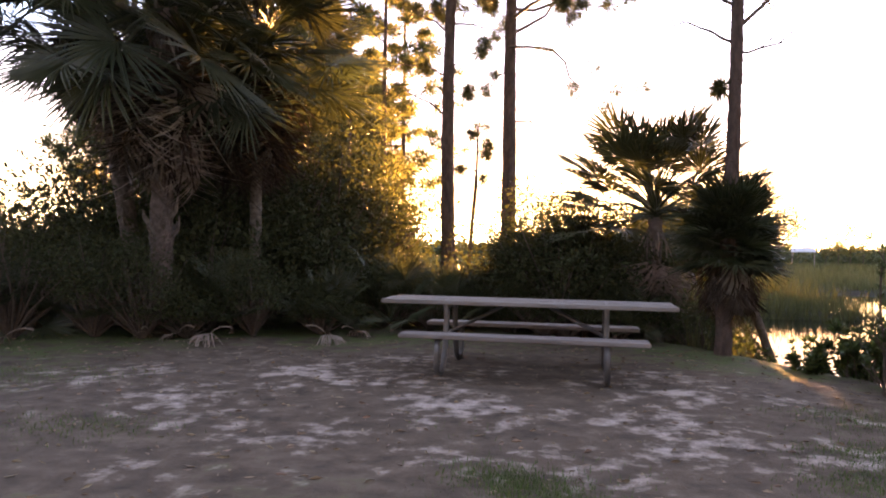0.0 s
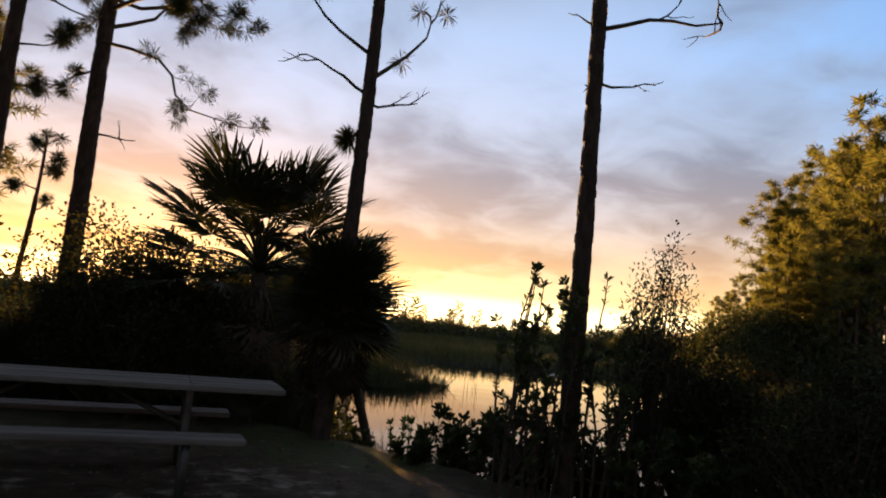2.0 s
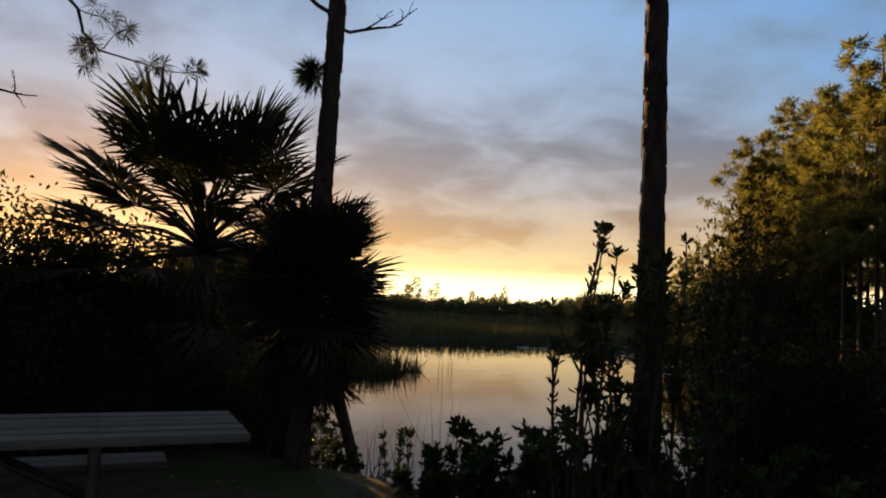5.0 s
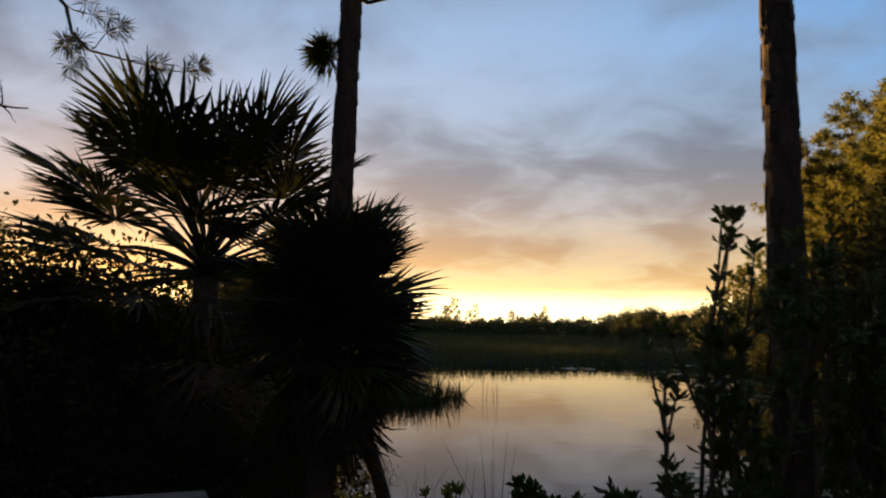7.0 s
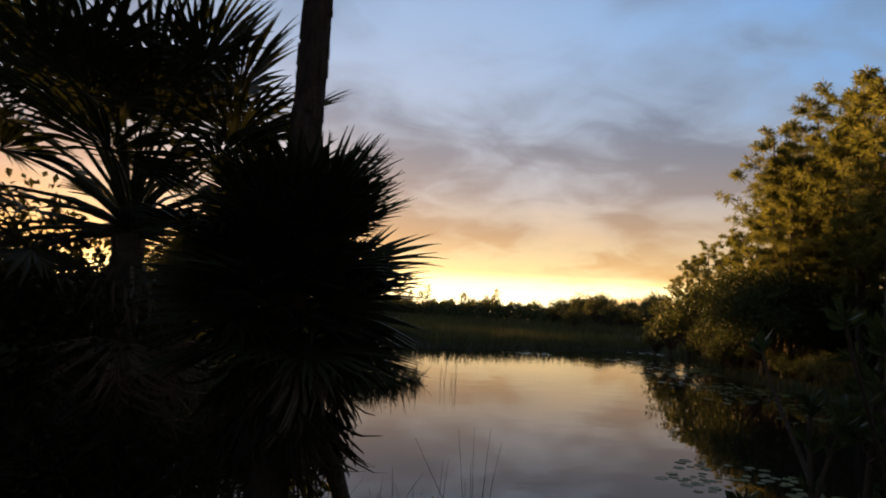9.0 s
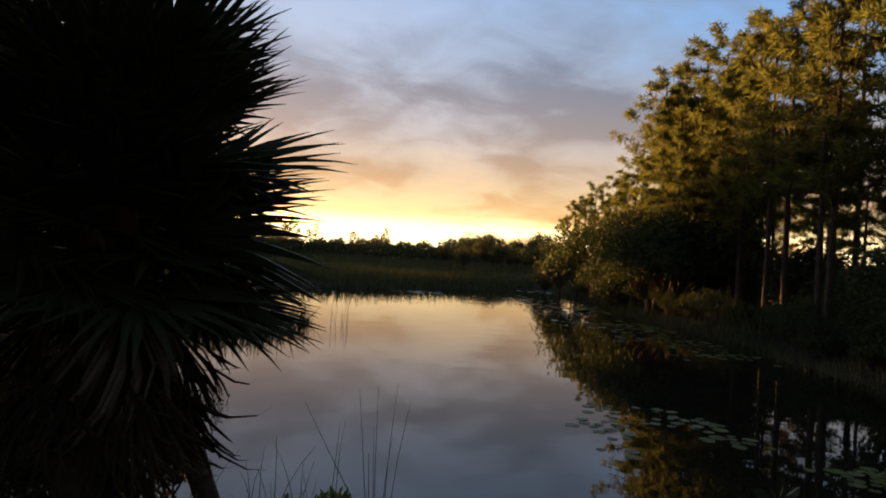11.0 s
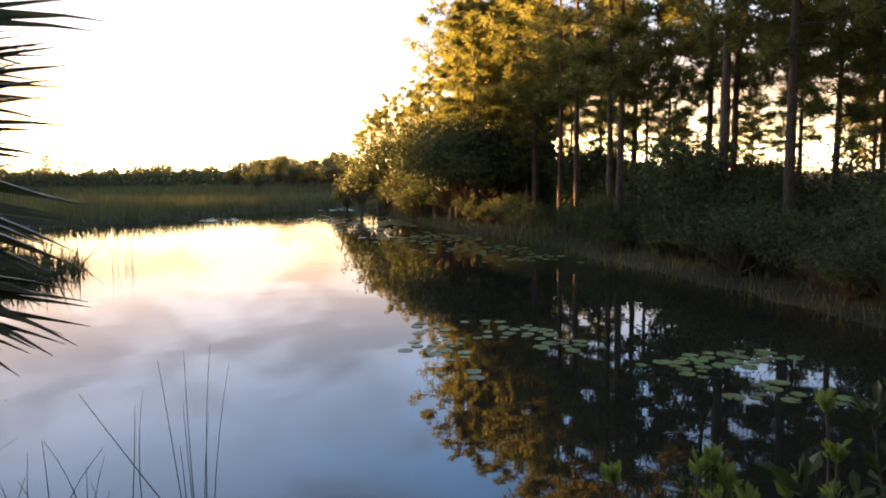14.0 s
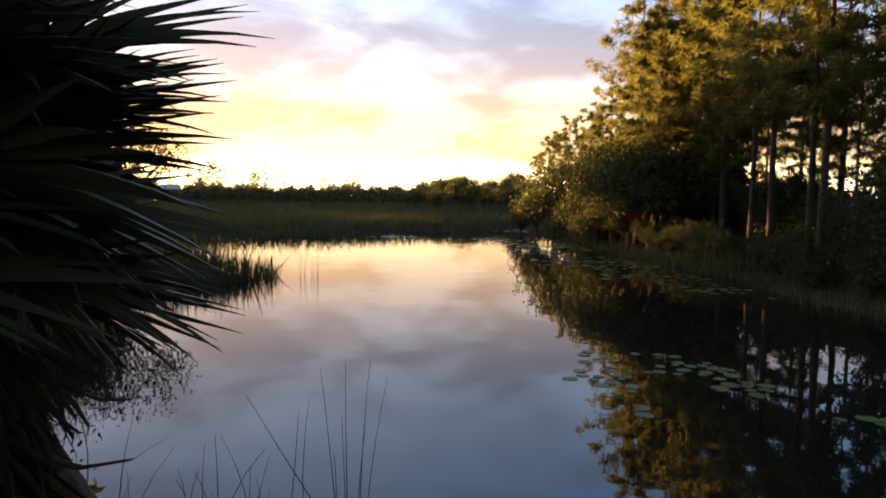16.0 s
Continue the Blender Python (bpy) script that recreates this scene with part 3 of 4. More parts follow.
# ---- pines ----
def pine(name, seed, tall, crown_from, trunk_r, label, limbs=26, reach=1.6, tuft=0.22, needles=26, needle_w=0.006, lean=(0, 0), twigs=4, sides=8, group="", dense=1.0, mat=None):
    """A pine at the origin: trunk, branches, crown of needle tufts."""
    r = np.random.RandomState(seed)
    root = thing(name, Matrix(), label, "pine tree", group)
    g = Geo()
    n = 14
    s = np.linspace(0, 1, n)
    bow = r.normal(0, 0.012 * tall, 2)
    line = np.stack([lean[0] * s + bow[0] * np.sin(s * 3.1), lean[1] * s + bow[1] * np.sin(s * 3.1), -0.3 + (tall + 0.3) * s], 1)
    rad = trunk_r * (1 - 0.78 * s)
    rad[0] *= 1.35
    g.tube(line, rad, sides, rough=0.05, rng=r)
    part("trunk", g.mesh("trunk", M_PINE_BARK, True), root)
    b, c = Geo(), Geo()
    c.plain = True
    for i in range(limbs):
        q = (i + r.rand()) / limbs
        h = crown_from + (1 - crown_from) * q
        p = np.array([np.interp(h, s, line[:, k]) for k in range(3)])
        a = i * 2.4 + r.uniform(-0.5, 0.5)
        ln = reach * (0.55 + 0.5 * math.sin(math.pi * min(1.0, 0.12 + 0.9 * q))) * r.uniform(0.5, 1.15) * (1.0 - 0.3 * q)
        rise = r.uniform(-0.1, 0.4) + 0.6 * q
        o = np.array([math.cos(a), math.sin(a), 0])
        t = np.linspace(0, 1, 5)[:, None]
        arm = p + o * ln * t + np.array([0, 0, 1.0]) * ln * (rise * t ** 1.5 - 0.08 * t) + r.normal(0, 0.04 * ln, (5, 3)) * t
        b.tube(arm, np.linspace(0.16, 0.03, 5) * trunk_r * (1.1 - 0.4 * q) + 0.004, 3, cap=False)
        ends = []
        for j in range(int(round(twigs * dense))):
            u = r.uniform(0.35, 1.0)
            root_p = np.array([np.interp(u * 4, range(5), arm[:, k]) for k in range(3)])
            w = unit(o * r.uniform(0.2, 1) + np.array([-o[1], o[0], 0]) * r.uniform(-1, 1) + np.array([0, 0, r.uniform(0.0, 0.9)]))
            tip = root_p + w * ln * r.uniform(0.12, 0.34)
            b.tube([root_p, tip], [0.006 + 0.02 * trunk_r, 0.003], 3, cap=False)
            ends.append((tip, w))
            if r.rand() < 0.6:
                ends.append(((root_p + tip) / 2, w))
        ends.append((arm[-1], unit(arm[-1] - arm[-2])))
        for tip, w in ends:
            d = unit(sphere_ways(needles, r) + w * 0.5 + np.array([0, 0, 0.25]))
            c.leaves(tip + d * tuft * r.uniform(0.0, 0.75, needles)[:, None] * np.array([1.15, 1.15, 0.7]), d, tuft * r.uniform(0.55, 1.0, needles), needle_w, r, 0.12, 0.0)
    part("branchwork", b.mesh("branchwork", M_TWIG), root)
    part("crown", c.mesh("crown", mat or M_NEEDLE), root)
    return root


def limb(g, start, way, ln, r, rad, kids=2, depth=2, up=0.15):
    """A crooked bare branch, with its side twigs; returns the tips."""
    pts, p, w = [np.array(start, float)], np.array(start, float), unit(way)
    for i in range(5):
        w = unit(w + r.normal(0, 0.22, 3) + np.array([0, 0, up * 0.3]))
        p = p + w * ln / 5
        pts.append(p)
    g.tube(pts, np.linspace(rad, rad * 0.35, 6), 5, cap=True)
    tips = [(pts[-1], w)]
    if depth < 2:
        tips += [(pts[4], w), (pts[3], w)]
    if depth:
        for k in range(kids):
            i = r.randint(2, 6)
            tips += limb(g, pts[i], unit(w + r.normal(0, 0.75, 3)), ln * r.uniform(0.3, 0.55), r, rad * 0.5, kids, depth - 1, up)
    return tips


def tufts(tips, r, size, needles, width):
    c = Geo()
    for tip, w in tips:
        d = unit(sphere_ways(needles, r) + w * 0.6)
        c.leaves(tip + d * 0.008, d, size * r.uniform(0.75, 1.1, needles), width, r, 0.1, 0.0)
    return c


def bare_pine(at, tall, rad, lean, branches, label, seed, sides=12):
    """A standing pine with a scaly trunk and a few single branches: rows of height, azimuth, rise, length, share of needled tips."""
    r = np.random.RandomState(seed)
    root = thing("pine_tree", pose(*at), label, "pine tree")
    n = 60
    s = np.linspace(0, 1, n)
    line = np.stack([lean[0] * s + 0.03 * np.sin(7 * s + seed), lean[1] * s + 0.03 * np.sin(5 * s + seed), -0.35 + (tall + 0.35) * s], 1)
    g = Geo()
    rr = rad * (1 - 0.55 * s) * (1 + 0.30 * np.exp(-s * tall / 0.25))
    g.tube(line, rr, sides, rough=0.055, rng=r)
    # bark plates
    k = 420
    u, a = r.uniform(0, 0.75, k), r.uniform(0, 2 * np.pi, k)
    o = np.stack([np.cos(a), np.sin(a), 0 * a], 1)
    c = np.stack([np.interp(u, s, line[:, i]) for i in range(3)], 1) + o * (np.interp(u, s, rr) * 1.0)[:, None]
    t, z = np.stack([-o[:, 1], o[:, 0], 0 * a], 1), np.array([0, 0, 1.0])
    w, h = r.uniform(0.015, 0.035, k)[:, None], r.uniform(0.03, 0.08, k)[:, None]
    out = o * r.uniform(0.003, 0.008, k)[:, None]
    g.many(np.stack([c - t * w - z * h, c + t * w - z * h, c + t * w * 0.8 + z * h, c - t * w * 0.8 + z * h,
                     c - t * w * 0.7 - z * h * 0.8 + out, c + t * w * 0.7 - z * h * 0.8 + out, c + t * w * 0.6 + z * h * 0.8 + out * 0.6, c - t * w * 0.6 + z * h * 0.8 + out * 0.6], 1),
           [(4, 5, 6, 7), (0, 1, 5, 4), (1, 2, 6, 5), (2, 3, 7, 6), (3, 0, 4, 7)])
    part("trunk", g.mesh("trunk", M_PINE_BARK), root)
    for hgt, az, rise, ln, needled in branches:
        q = (hgt + 0.35) / (tall + 0.35)
        p = [np.interp(q, s, line[:, i]) for i in range(3)]
        b = Geo()
        tips = limb(b, p, (math.sin(radians(az)), math.cos(radians(az)), rise), ln, r, 0.013 + 0.011 * ln, 3 if ln > 1.2 else 2 if ln > 0.5 else 1, 2 if ln > 0.5 else 1)
        br = part("branch", b.mesh("branch", M_TWIG), root, label="" if needled else "bare dead branch")
        tips = [x for x in tips if r.rand() < needled]
        if tips:
            part("needles", tufts(tips, r, 0.21, 66, 0.012).mesh("needles", M_NEEDLE_SHADED), br)
    return root


bare_pine((4.29, 10.27, z_at(4.29, 10.27)), 9.0, 0.105, (0.2, 0.1),
          [(3.5, -75, 0.1, 0.17, 1), (3.0, 120, 0.15, 0.12, 0), (4.0, 100, 0.2, 0.7, 0), (4.1, -80, 0.2, 1.0, 0), (4.3, 80, 0.9, 1.6, 0.1), (4.6, -70, 0.75, 1.3, 0.25), (5.1, 60, 0.8, 1.9, 0.3), (5.4, -100, 0.6, 1.0, 0.3),
           (6.2, 120, 0.6, 1.3, 0.9), (6.8, -40, 0.6, 1.3, 0.9), (7.3, 200, 0.7, 1.2, 1), (7.9, 20, 0.8, 1.0, 1), (8.3, 260, 0.9, 0.9, 1)],
          "scaly-barked pine with thin bare lower twigs", 11)
bare_pine((5.65, 7.62, z_at(5.65, 7.62)), 8.5, 0.098, (0.12, 0.05),
          [(3.85, 85, 0.12, 0.55, 0), (3.8, -100, -0.05, 0.14, 0), (4.4, 100, -0.14, 1.25, 0), (4.45, -60, 0.35, 0.25, 0), (5.2, 60, 0.4, 0.9, 0.3), (5.6, -90, 0.4, 1.0, 0.4), (6.2, 10, 0.5, 1.2, 0.9), (6.8, 160, 0.5, 1.1, 1), (7.4, 270, 0.8, 0.9, 1), (7.9, 60, 0.9, 0.8, 1)],
          "straight pine with scaly bark and snapped dead branches on the bank", 12)
leaning = bare_pine((1.44, 14.2, z_at(1.44, 14.2)), 10.0, 0.16, (0.12, 0.3),
          [(3.95, 70, 0.35, 0.7, 0), (4.9, -80, 0.0, 0.9, 0.7), (5.6, 60, 0.1, 2.2, 0.9), (5.9, 110, 0.2, 2.6, 1), (6.1, 85, 0.1, 2.3, 1), (6.3, -60, 0.2, 1.4, 0.9), (6.5, 95, 0.3, 2.4, 1), (6.8, 130, 0.3, 2.4, 1), (7.2, 200, 0.4, 1.8, 1), (7.8, 30, 0.5, 1.8, 1), (8.4, 280, 0.6, 1.5, 1), (9.0, 140, 0.8, 1.2, 1)],
          "leaning pine with long drooping needled branches behind the table", 13)


def drooping_branch(tree):
    """The long thin branch that hangs from the leaning pine and turns out again, with needles towards its end."""
    r = np.random.RandomState(131)
    foot = np.array(tree.matrix_basis.translation)
    line = np.array([(1.46, 14.2, 5.2), (1.85, 13.95, 5.12), (2.25, 13.7, 4.98), (2.45, 13.5, 4.72), (2.52, 13.4, 4.42), (2.7, 13.25, 4.2), (3.05, 13.05, 4.1), (3.42, 12.9, 4.02)]) - foot
    b, tips = Geo(), []
    b.tube(line, np.linspace(0.03, 0.007, len(line)), 6)
    for i, (az, rise, ln) in enumerate([(200, -0.9, 0.5), (60, -0.3, 0.45), (160, -0.6, 0.6), (100, 0.5, 0.45), (190, -0.4, 0.5), (80, 0.6, 0.35), (130, -0.5, 0.35), (95, 0.1, 0.3)]):
        p = line[[2, 3, 4, 5, 5, 6, 6, 7][i]]
        tips += limb(b, p, (math.sin(radians(az)), math.cos(radians(az)), rise), ln, r, 0.008, 1, 1, 0.05)[::2]
    br = part("branch", b.mesh("branch", M_TWIG), tree)
    part("needles", tufts(tips, r, 0.18, 46, 0.010).mesh("needles", M_NEEDLE_SHADED), br)


drooping_branch(leaning)
bare_pine((0.34, 14.1, z_at(0.34, 14.1)), 9.5, 0.15, (0.0, 0.1),
          [(3.9, -70, 0.9, 1.3, 0), (4.7, -85, 0.5, 1.0, 0.4), (4.9, 80, 0.4, 0.7, 0.5), (5.5, -60, 0.5, 1.2, 0.6), (5.7, 70, 0.2, 1.1, 0.8), (6.2, -110, 0.4, 1.5, 0.9), (6.5, 100, 0.4, 1.4, 1), (7.0, 0, 0.5, 1.4, 1), (7.6, 220, 0.6, 1.3, 1), (8.3, 90, 0.8, 1.1, 1)],
          "pine with a forked dead stub and sparse needles", 14)
bare_pine((0.55, 18.2, z_at(0.55, 18.2)), 4.7, 0.06, (0.2, 0.0),
          [(3.6, -80, 0.2, 0.5, 1), (3.9, 90, 0.2, 0.5, 1), (4.1, 20, 0.3, 0.5, 1), (4.3, 200, 0.4, 0.45, 1), (4.5, 60, 1.0, 0.4, 0.6), (3.2, 100, 0.0, 0.5, 0.5)],
          "thin young pine with one tuft of needles", 15)

FAR_PINES = [pine("pine_tree", 40 + i, (10.6, 9.8, 11.4, 9.0)[i], (0.42, 0.46, 0.44, 0.38)[i], (0.125, 0.105, 0.14, 0.10)[i],
                  "tall slash pine with a bare trunk and a sunlit golden-green crown", limbs=30, reach=(1.9, 1.7, 2.1, 1.7)[i], tuft=0.29, needles=34, needle_w=0.05, twigs=5, sides=7, group="pines of the far bank") for i in range(4)]


def dry(spots, gap):
    return [s for s in spots if float(pond_distance(s[0], s[1])) > gap]


def plant_row(sources, spots, seed, sizes=(0.8, 1.15)):
    """Moves each source to the first spots and copies it to the others."""
    r = np.random.RandomState(seed)
    for i, (x, y, k) in enumerate(spots):
        m = pose(x, y, z_at(x, y), 0, 0, r.uniform(0, 360)) @ Matrix.Scale(k * r.uniform(*sizes), 4)
        src = sources[i % len(sources)]
        if i < len(sources):
            src.matrix_basis = m
        else:
            c = copy_thing(src, Matrix())
            c.matrix_basis = m


def bank_spots():
    """Pines behind the far right bank."""
    r = np.random.RandomState(5)
    line = [(15.8, 6.0), (17.5, 8.8), (19.0, 10.5), (20.5, 12.4), (22.6, 14.3), (25.0, 17.2), (27.0, 20.2), (29.0, 23.6)]
    out = []
    for i, ((ax, ay), (bx, by)) in enumerate(zip(line, line[1:])):
        nx, ny = (by - ay), -(bx - ax)
        k = math.hypot(nx, ny)
        for row in range(3):
            for j in range(1 if i < 3 and row != 1 else 2 if row < 2 else 1):
                u, off = r.rand(), 0.6 + row * 3.4 + r.uniform(-1, 1)
                out.append((ax + (bx - ax) * u + nx / k * off, ay + (by - ay) * u + ny / k * off, (0.92 + 0.02 * row) * (1, 1, 1, 1, 1, 0.98, 0.94)[i]))
        for j in range(1):
            u, off = r.rand(), 0.9 + 2.2 * r.rand()
            out.append((ax + (bx - ax) * u + nx / k * off, ay + (by - ay) * u + ny / k * off, 0.45 + 0.12 * r.rand()))
    # smaller pines fill the wood behind
    for i in range(13):
        bearing, d = 68 + 30 * (i + r.rand()) / 13, 33 + 13 * r.rand()
        out.append((4.1 + d * math.sin(radians(bearing)), 8.3 + d * math.cos(radians(bearing)), 0.42 + 0.2 * r.rand()))
    # its close front towards the marsh
    for bearing, d, k in [(59.6, 33, 0.82), (60.2, 31, 0.84), (60.7, 34, 0.92), (61.2, 30, 0.88), (61.8, 32, 0.95), (62.3, 28, 0.9), (62.7, 31, 1.0), (63.3, 27, 0.94), (64.1, 29, 1.0), (65.0, 27, 1.0), (66.0, 25, 0.98)]:
        out.append((4.1 + d * math.sin(radians(bearing)), 8.3 + d * math.cos(radians(bearing)), k))
    # a lower group stands farther back, towards the marsh
    for bearing, d, k in [(51.9, 54, 0.58), (52.8, 50, 0.68), (53.6, 53, 0.76), (54.4, 49, 0.74), (55.2, 52, 0.78), (56.0, 48, 0.76), (56.8, 53, 0.8), (57.6, 46, 0.78), (58.4, 50, 0.86)]:
        out.append((4.1 + d * math.sin(radians(bearing)), 8.3 + d * math.cos(radians(bearing)), k))
    return out


plant_row(FAR_PINES, dry(bank_spots(), 1.2), 6, (0.82, 1.02))


# ---- broad-leaved trees and bushes ----
def bush(name, seed, size, label, category, mat, leaf=(0.06, 0.03), count=1500, clumps=26, stems=7, trunk=0.0, group="", ragged=0.35, plain=True):
    """A bush (trunk 0) or tree at the origin: stems to clump centres within size (rx, ry, rz), leaves in the clumps."""
    r = np.random.RandomState(seed)
    root = thing(name, Matrix(), label, category, group)
    rx, ry, rz = size
    w, l = Geo(), Geo()
    l.plain = plain
    foot = np.array([0, 0, trunk])
    if trunk:
        w.tube([(0, 0, -0.2), (0.03, 0.02, trunk * 0.5), (0, 0, trunk)], [0.05 * rz + 0.03, 0.04 * rz + 0.02, 0.03 * rz + 0.02], 7)
    ways = sphere_ways(clumps, r, -0.35 if trunk else -0.1)
    centres = foot + np.array([0, 0, rz * 0.5]) + ways * np.array([rx, ry, rz * 0.5]) * r.uniform(0.45, 1.0, clumps)[:, None] * (1 + ragged * r.normal(0, 0.4, clumps))[:, None]
    centres[:, 2] = np.maximum(centres[:, 2], 0.05)
    for c in centres:
        m = (foot * 0.6 + c * 0.4) + r.normal(0, 0.05 * rx, 3)
        w.tube([foot * 0.98 + r.normal(0, 0.02, 3) * (0 if trunk else 1), m, c], [0.012 * rz + 0.006, 0.008 * rz + 0.004, 0.003], 4, cap=False)
    each = count // clumps
    for c in centres:
        k = int(each * r.uniform(0.5, 1.5))
        sp = r.uniform(0.16, 0.34) * np.array([rx, ry, rz * 0.6])
        base = c + np.clip(r.normal(0, 0.55, (k, 3)), -1.0, 1.0) * sp
        l.leaves(base, unit(unit(base - c) + r.normal(0, 0.6, (k, 3)) + [0, 0, 0.25]), leaf[0] * r.uniform(0.6, 1.2, k), leaf[1], r, 0.1, 0.2)
    part("woody_frame", w.mesh("woody_frame", M_TWIG), root)
    part("foliage", l.mesh("foliage", mat), root)
    return root


SCRUB = [bush("scrub_bush", 60 + i, ((1.1, 1.0, 1.6), (1.4, 1.2, 2.1), (0.9, 0.9, 1.1))[i], "dark green leafy scrub bush", "bush", M_SCRUB, (0.07, 0.034), 4200, 46, group="scrub round the clearing", plain=False) for i in range(3)]
r = np.random.RandomState(8)
spots = []
for i in range(80):
    x = -11 + 12.0 * r.rand()
    spots.append((x, 11.5 + 0.2 * max(0, x + 4) + 4.2 * r.rand(), 0.9 + 0.45 * r.rand()))
for i in range(34):
    x = 0.6 + 3.7 * r.rand()
    spots.append((x, 12.6 + 2.2 * r.rand() - 0.25 * max(0, x - 3), 0.58 + 0.22 * r.rand() - 0.2 * max(0.0, x - 3.3)))
spots += [(2.6, 11.6, 0.75), (4.33, 11.35, 0.4), (3.1, 11.3, 0.8), (3.3, 12.6, 0.7), (2.0, 11.9, 0.8)]
spots += [(2.35, 11.3, 0.85), (2.05, 11.6, 0.8), (-4.3, 10.2, 0.75), (-3.0, 10.3, 0.7), (-2.2, 10.7, 0.8), (-5.3, 9.9, 0.9), (-1.3, 11.1, 0.75), (-6.4, 9.9, 0.9), (-3.6, 10.2, 0.6)]
spots += [(-0.6, 12.6, 0.5), (-0.1, 13.2, 0.5), (0.2, 12.3, 0.5), (0.6, 13.4, 0.5), (0.9, 12.6, 0.5), (1.2, 13.6, 0.5), (1.5, 12.9, 0.5), (0.4, 14.6, 0.5)]
spots += [(2.1, 12.2, 1.15), (2.6, 12.4, 1.15), (3.1, 12.2, 1.1), (2.3, 11.8, 0.95), (1.5, 12.4, 1.15), (2.8, 12.0, 1.0)]
for i in range(11):
    spots.append((-5.9 + 3.9 * r.rand(), 13.0 + 2.2 * r.rand(), 1.45 + 0.45 * r.rand()))
spots += [(7.5, 6.2, 0.9), (8.0, 5.5, 1.05), (7.2, 5.3, 0.9), (8.8, 4.2, 1.0), (7.0, 5.8, 0.75), (7.9, 6.2, 0.9), (6.8, 6.2, 0.5), (7.6, 4.6, 1.0), (8.3, 5.0, 1.1)]
spots += [(1.75, 13.0, 0.95), (2.1, 12.8, 0.92), (1.95, 13.2, 1.0), (1.4, 12.8, 0.95)]
spots = [(x, y, min(k, 0.5) if -9 < math.degrees(math.atan2(x - 1.33, y - 0.84)) < 2.5 else k) for x, y, k in spots]
plant_row(SCRUB, dry(spots, 0.3), 9)

THICKET = [bush("thicket_tree", 64 + i, ((1.3, 1.2, 2.0), (1.0, 1.0, 2.3))[i], "small dense tree of the thicket edge, with unseen distant copies that cast shade", "tree", M_SCRUB, (0.055, 0.034), 5200, 44, trunk=0.5, group="small trees behind the palms") for i in range(2)]
r = np.random.RandomState(12)
# last two lots: unseen additions behind the palms that shade the near bank
plant_row(THICKET, [(2.35, 11.45, 0.74), (2.05, 11.9, 0.66)] + [(2.2 + 2.0 * r.rand(), 15.4 + 2.6 * r.rand(), 0.75 + 0.15 * r.rand()) for i in range(11)] + [(-9 + 7 * r.rand(), 15 + 3 * r.rand(), 1.3) for i in range(6)] + [(9.6 + 2.6 * r.rand(), 28 + 10 * r.rand(), 1.65 + 0.2 * r.rand()) for i in range(9)] + [(6.2 + 3.0 * r.rand(), 26 + 9 * r.rand(), 1.25 + 0.3 * r.rand()) for i in range(9)], 13)

BANK = [bush("bank_bush", 70 + i, ((1.4, 1.3, 1.8), (1.9, 1.7, 2.6), (1.2, 1.2, 1.2))[i], "rounded green bush on the far bank", "bush", M_BANK, (0.12, 0.08), 2100, 30, group="bushes of the far bank") for i in range(3)]
r = np.random.RandomState(18)
spots = []
line = [(14.2, 6.0), (14.6, 8.2), (16.2, 9.6), (17.8, 11.3), (19.0, 12.6), (21.4, 14.8), (23.8, 17.6), (25.8, 20.4), (28.0, 22.6), (31.6, 26.0), (36.0, 30.6)]
for (ax, ay), (bx, by) in zip(line, line[1:]):
    nx, ny = by - ay, -(bx - ax)
    k = math.hypot(nx, ny)
    for j in range(10):
        u, off = r.rand(), 0.7 + 4.6 * r.rand() ** 1.3
        spots.append((ax + (bx - ax) * u + nx / k * off, ay + (by - ay) * u + ny / k * off, 0.42 + 0.07 * off))
for (ax, ay), (bx, by) in zip(line, line[1:]):
    nx, ny = by - ay, -(bx - ax)
    k = math.hypot(nx, ny)
    for j in range(7):
        u, off = r.rand(), 0.25 + 1.2 * r.rand()
        spots.append((ax + (bx - ax) * u + nx / k * off, ay + (by - ay) * u + ny / k * off, 0.3 + 0.2 * r.rand()))
for i in range(30):
    a, d = radians(50 + 11 * r.rand()), 29 + 9 * r.rand()
    spots.append((4.1 + d * math.sin(a), 8.3 + d * math.cos(a), 0.6 + 0.3 * r.rand()))
plant_row(BANK, dry(spots, 0.35), 19)

UNDER = [bush("understory_tree", 74 + i, ((1.5, 1.5, 3.3), (1.9, 1.7, 2.7))[i], "dense dark evergreen tree under the pines of the far bank", "tree", M_BANK, (0.14, 0.09), 5200, 60, trunk=0.5, group="understory trees of the far bank") for i in range(2)]
r = np.random.RandomState(75)
spots = []
for i in range(26):
    a, d = radians(56.5 + 9.5 * (i + r.rand()) / 26), 26.5 + 6.5 * r.rand()
    spots.append((4.1 + d * math.sin(a), 8.3 + d * math.cos(a), 0.85 + 0.2 * r.rand()))
for i in range(6):
    a, d = radians(66 + 30 * r.rand()), 21 + 5 * r.rand()
    spots.append((4.1 + d * math.sin(a), 8.3 + d * math.cos(a), 0.6 + 0.15 * r.rand()))
spots.append((19.3, 11.6, 0.62)), spots.append((18.9, 11.0, 0.5))
plant_row(UNDER, dry(spots, 1.0), 76)

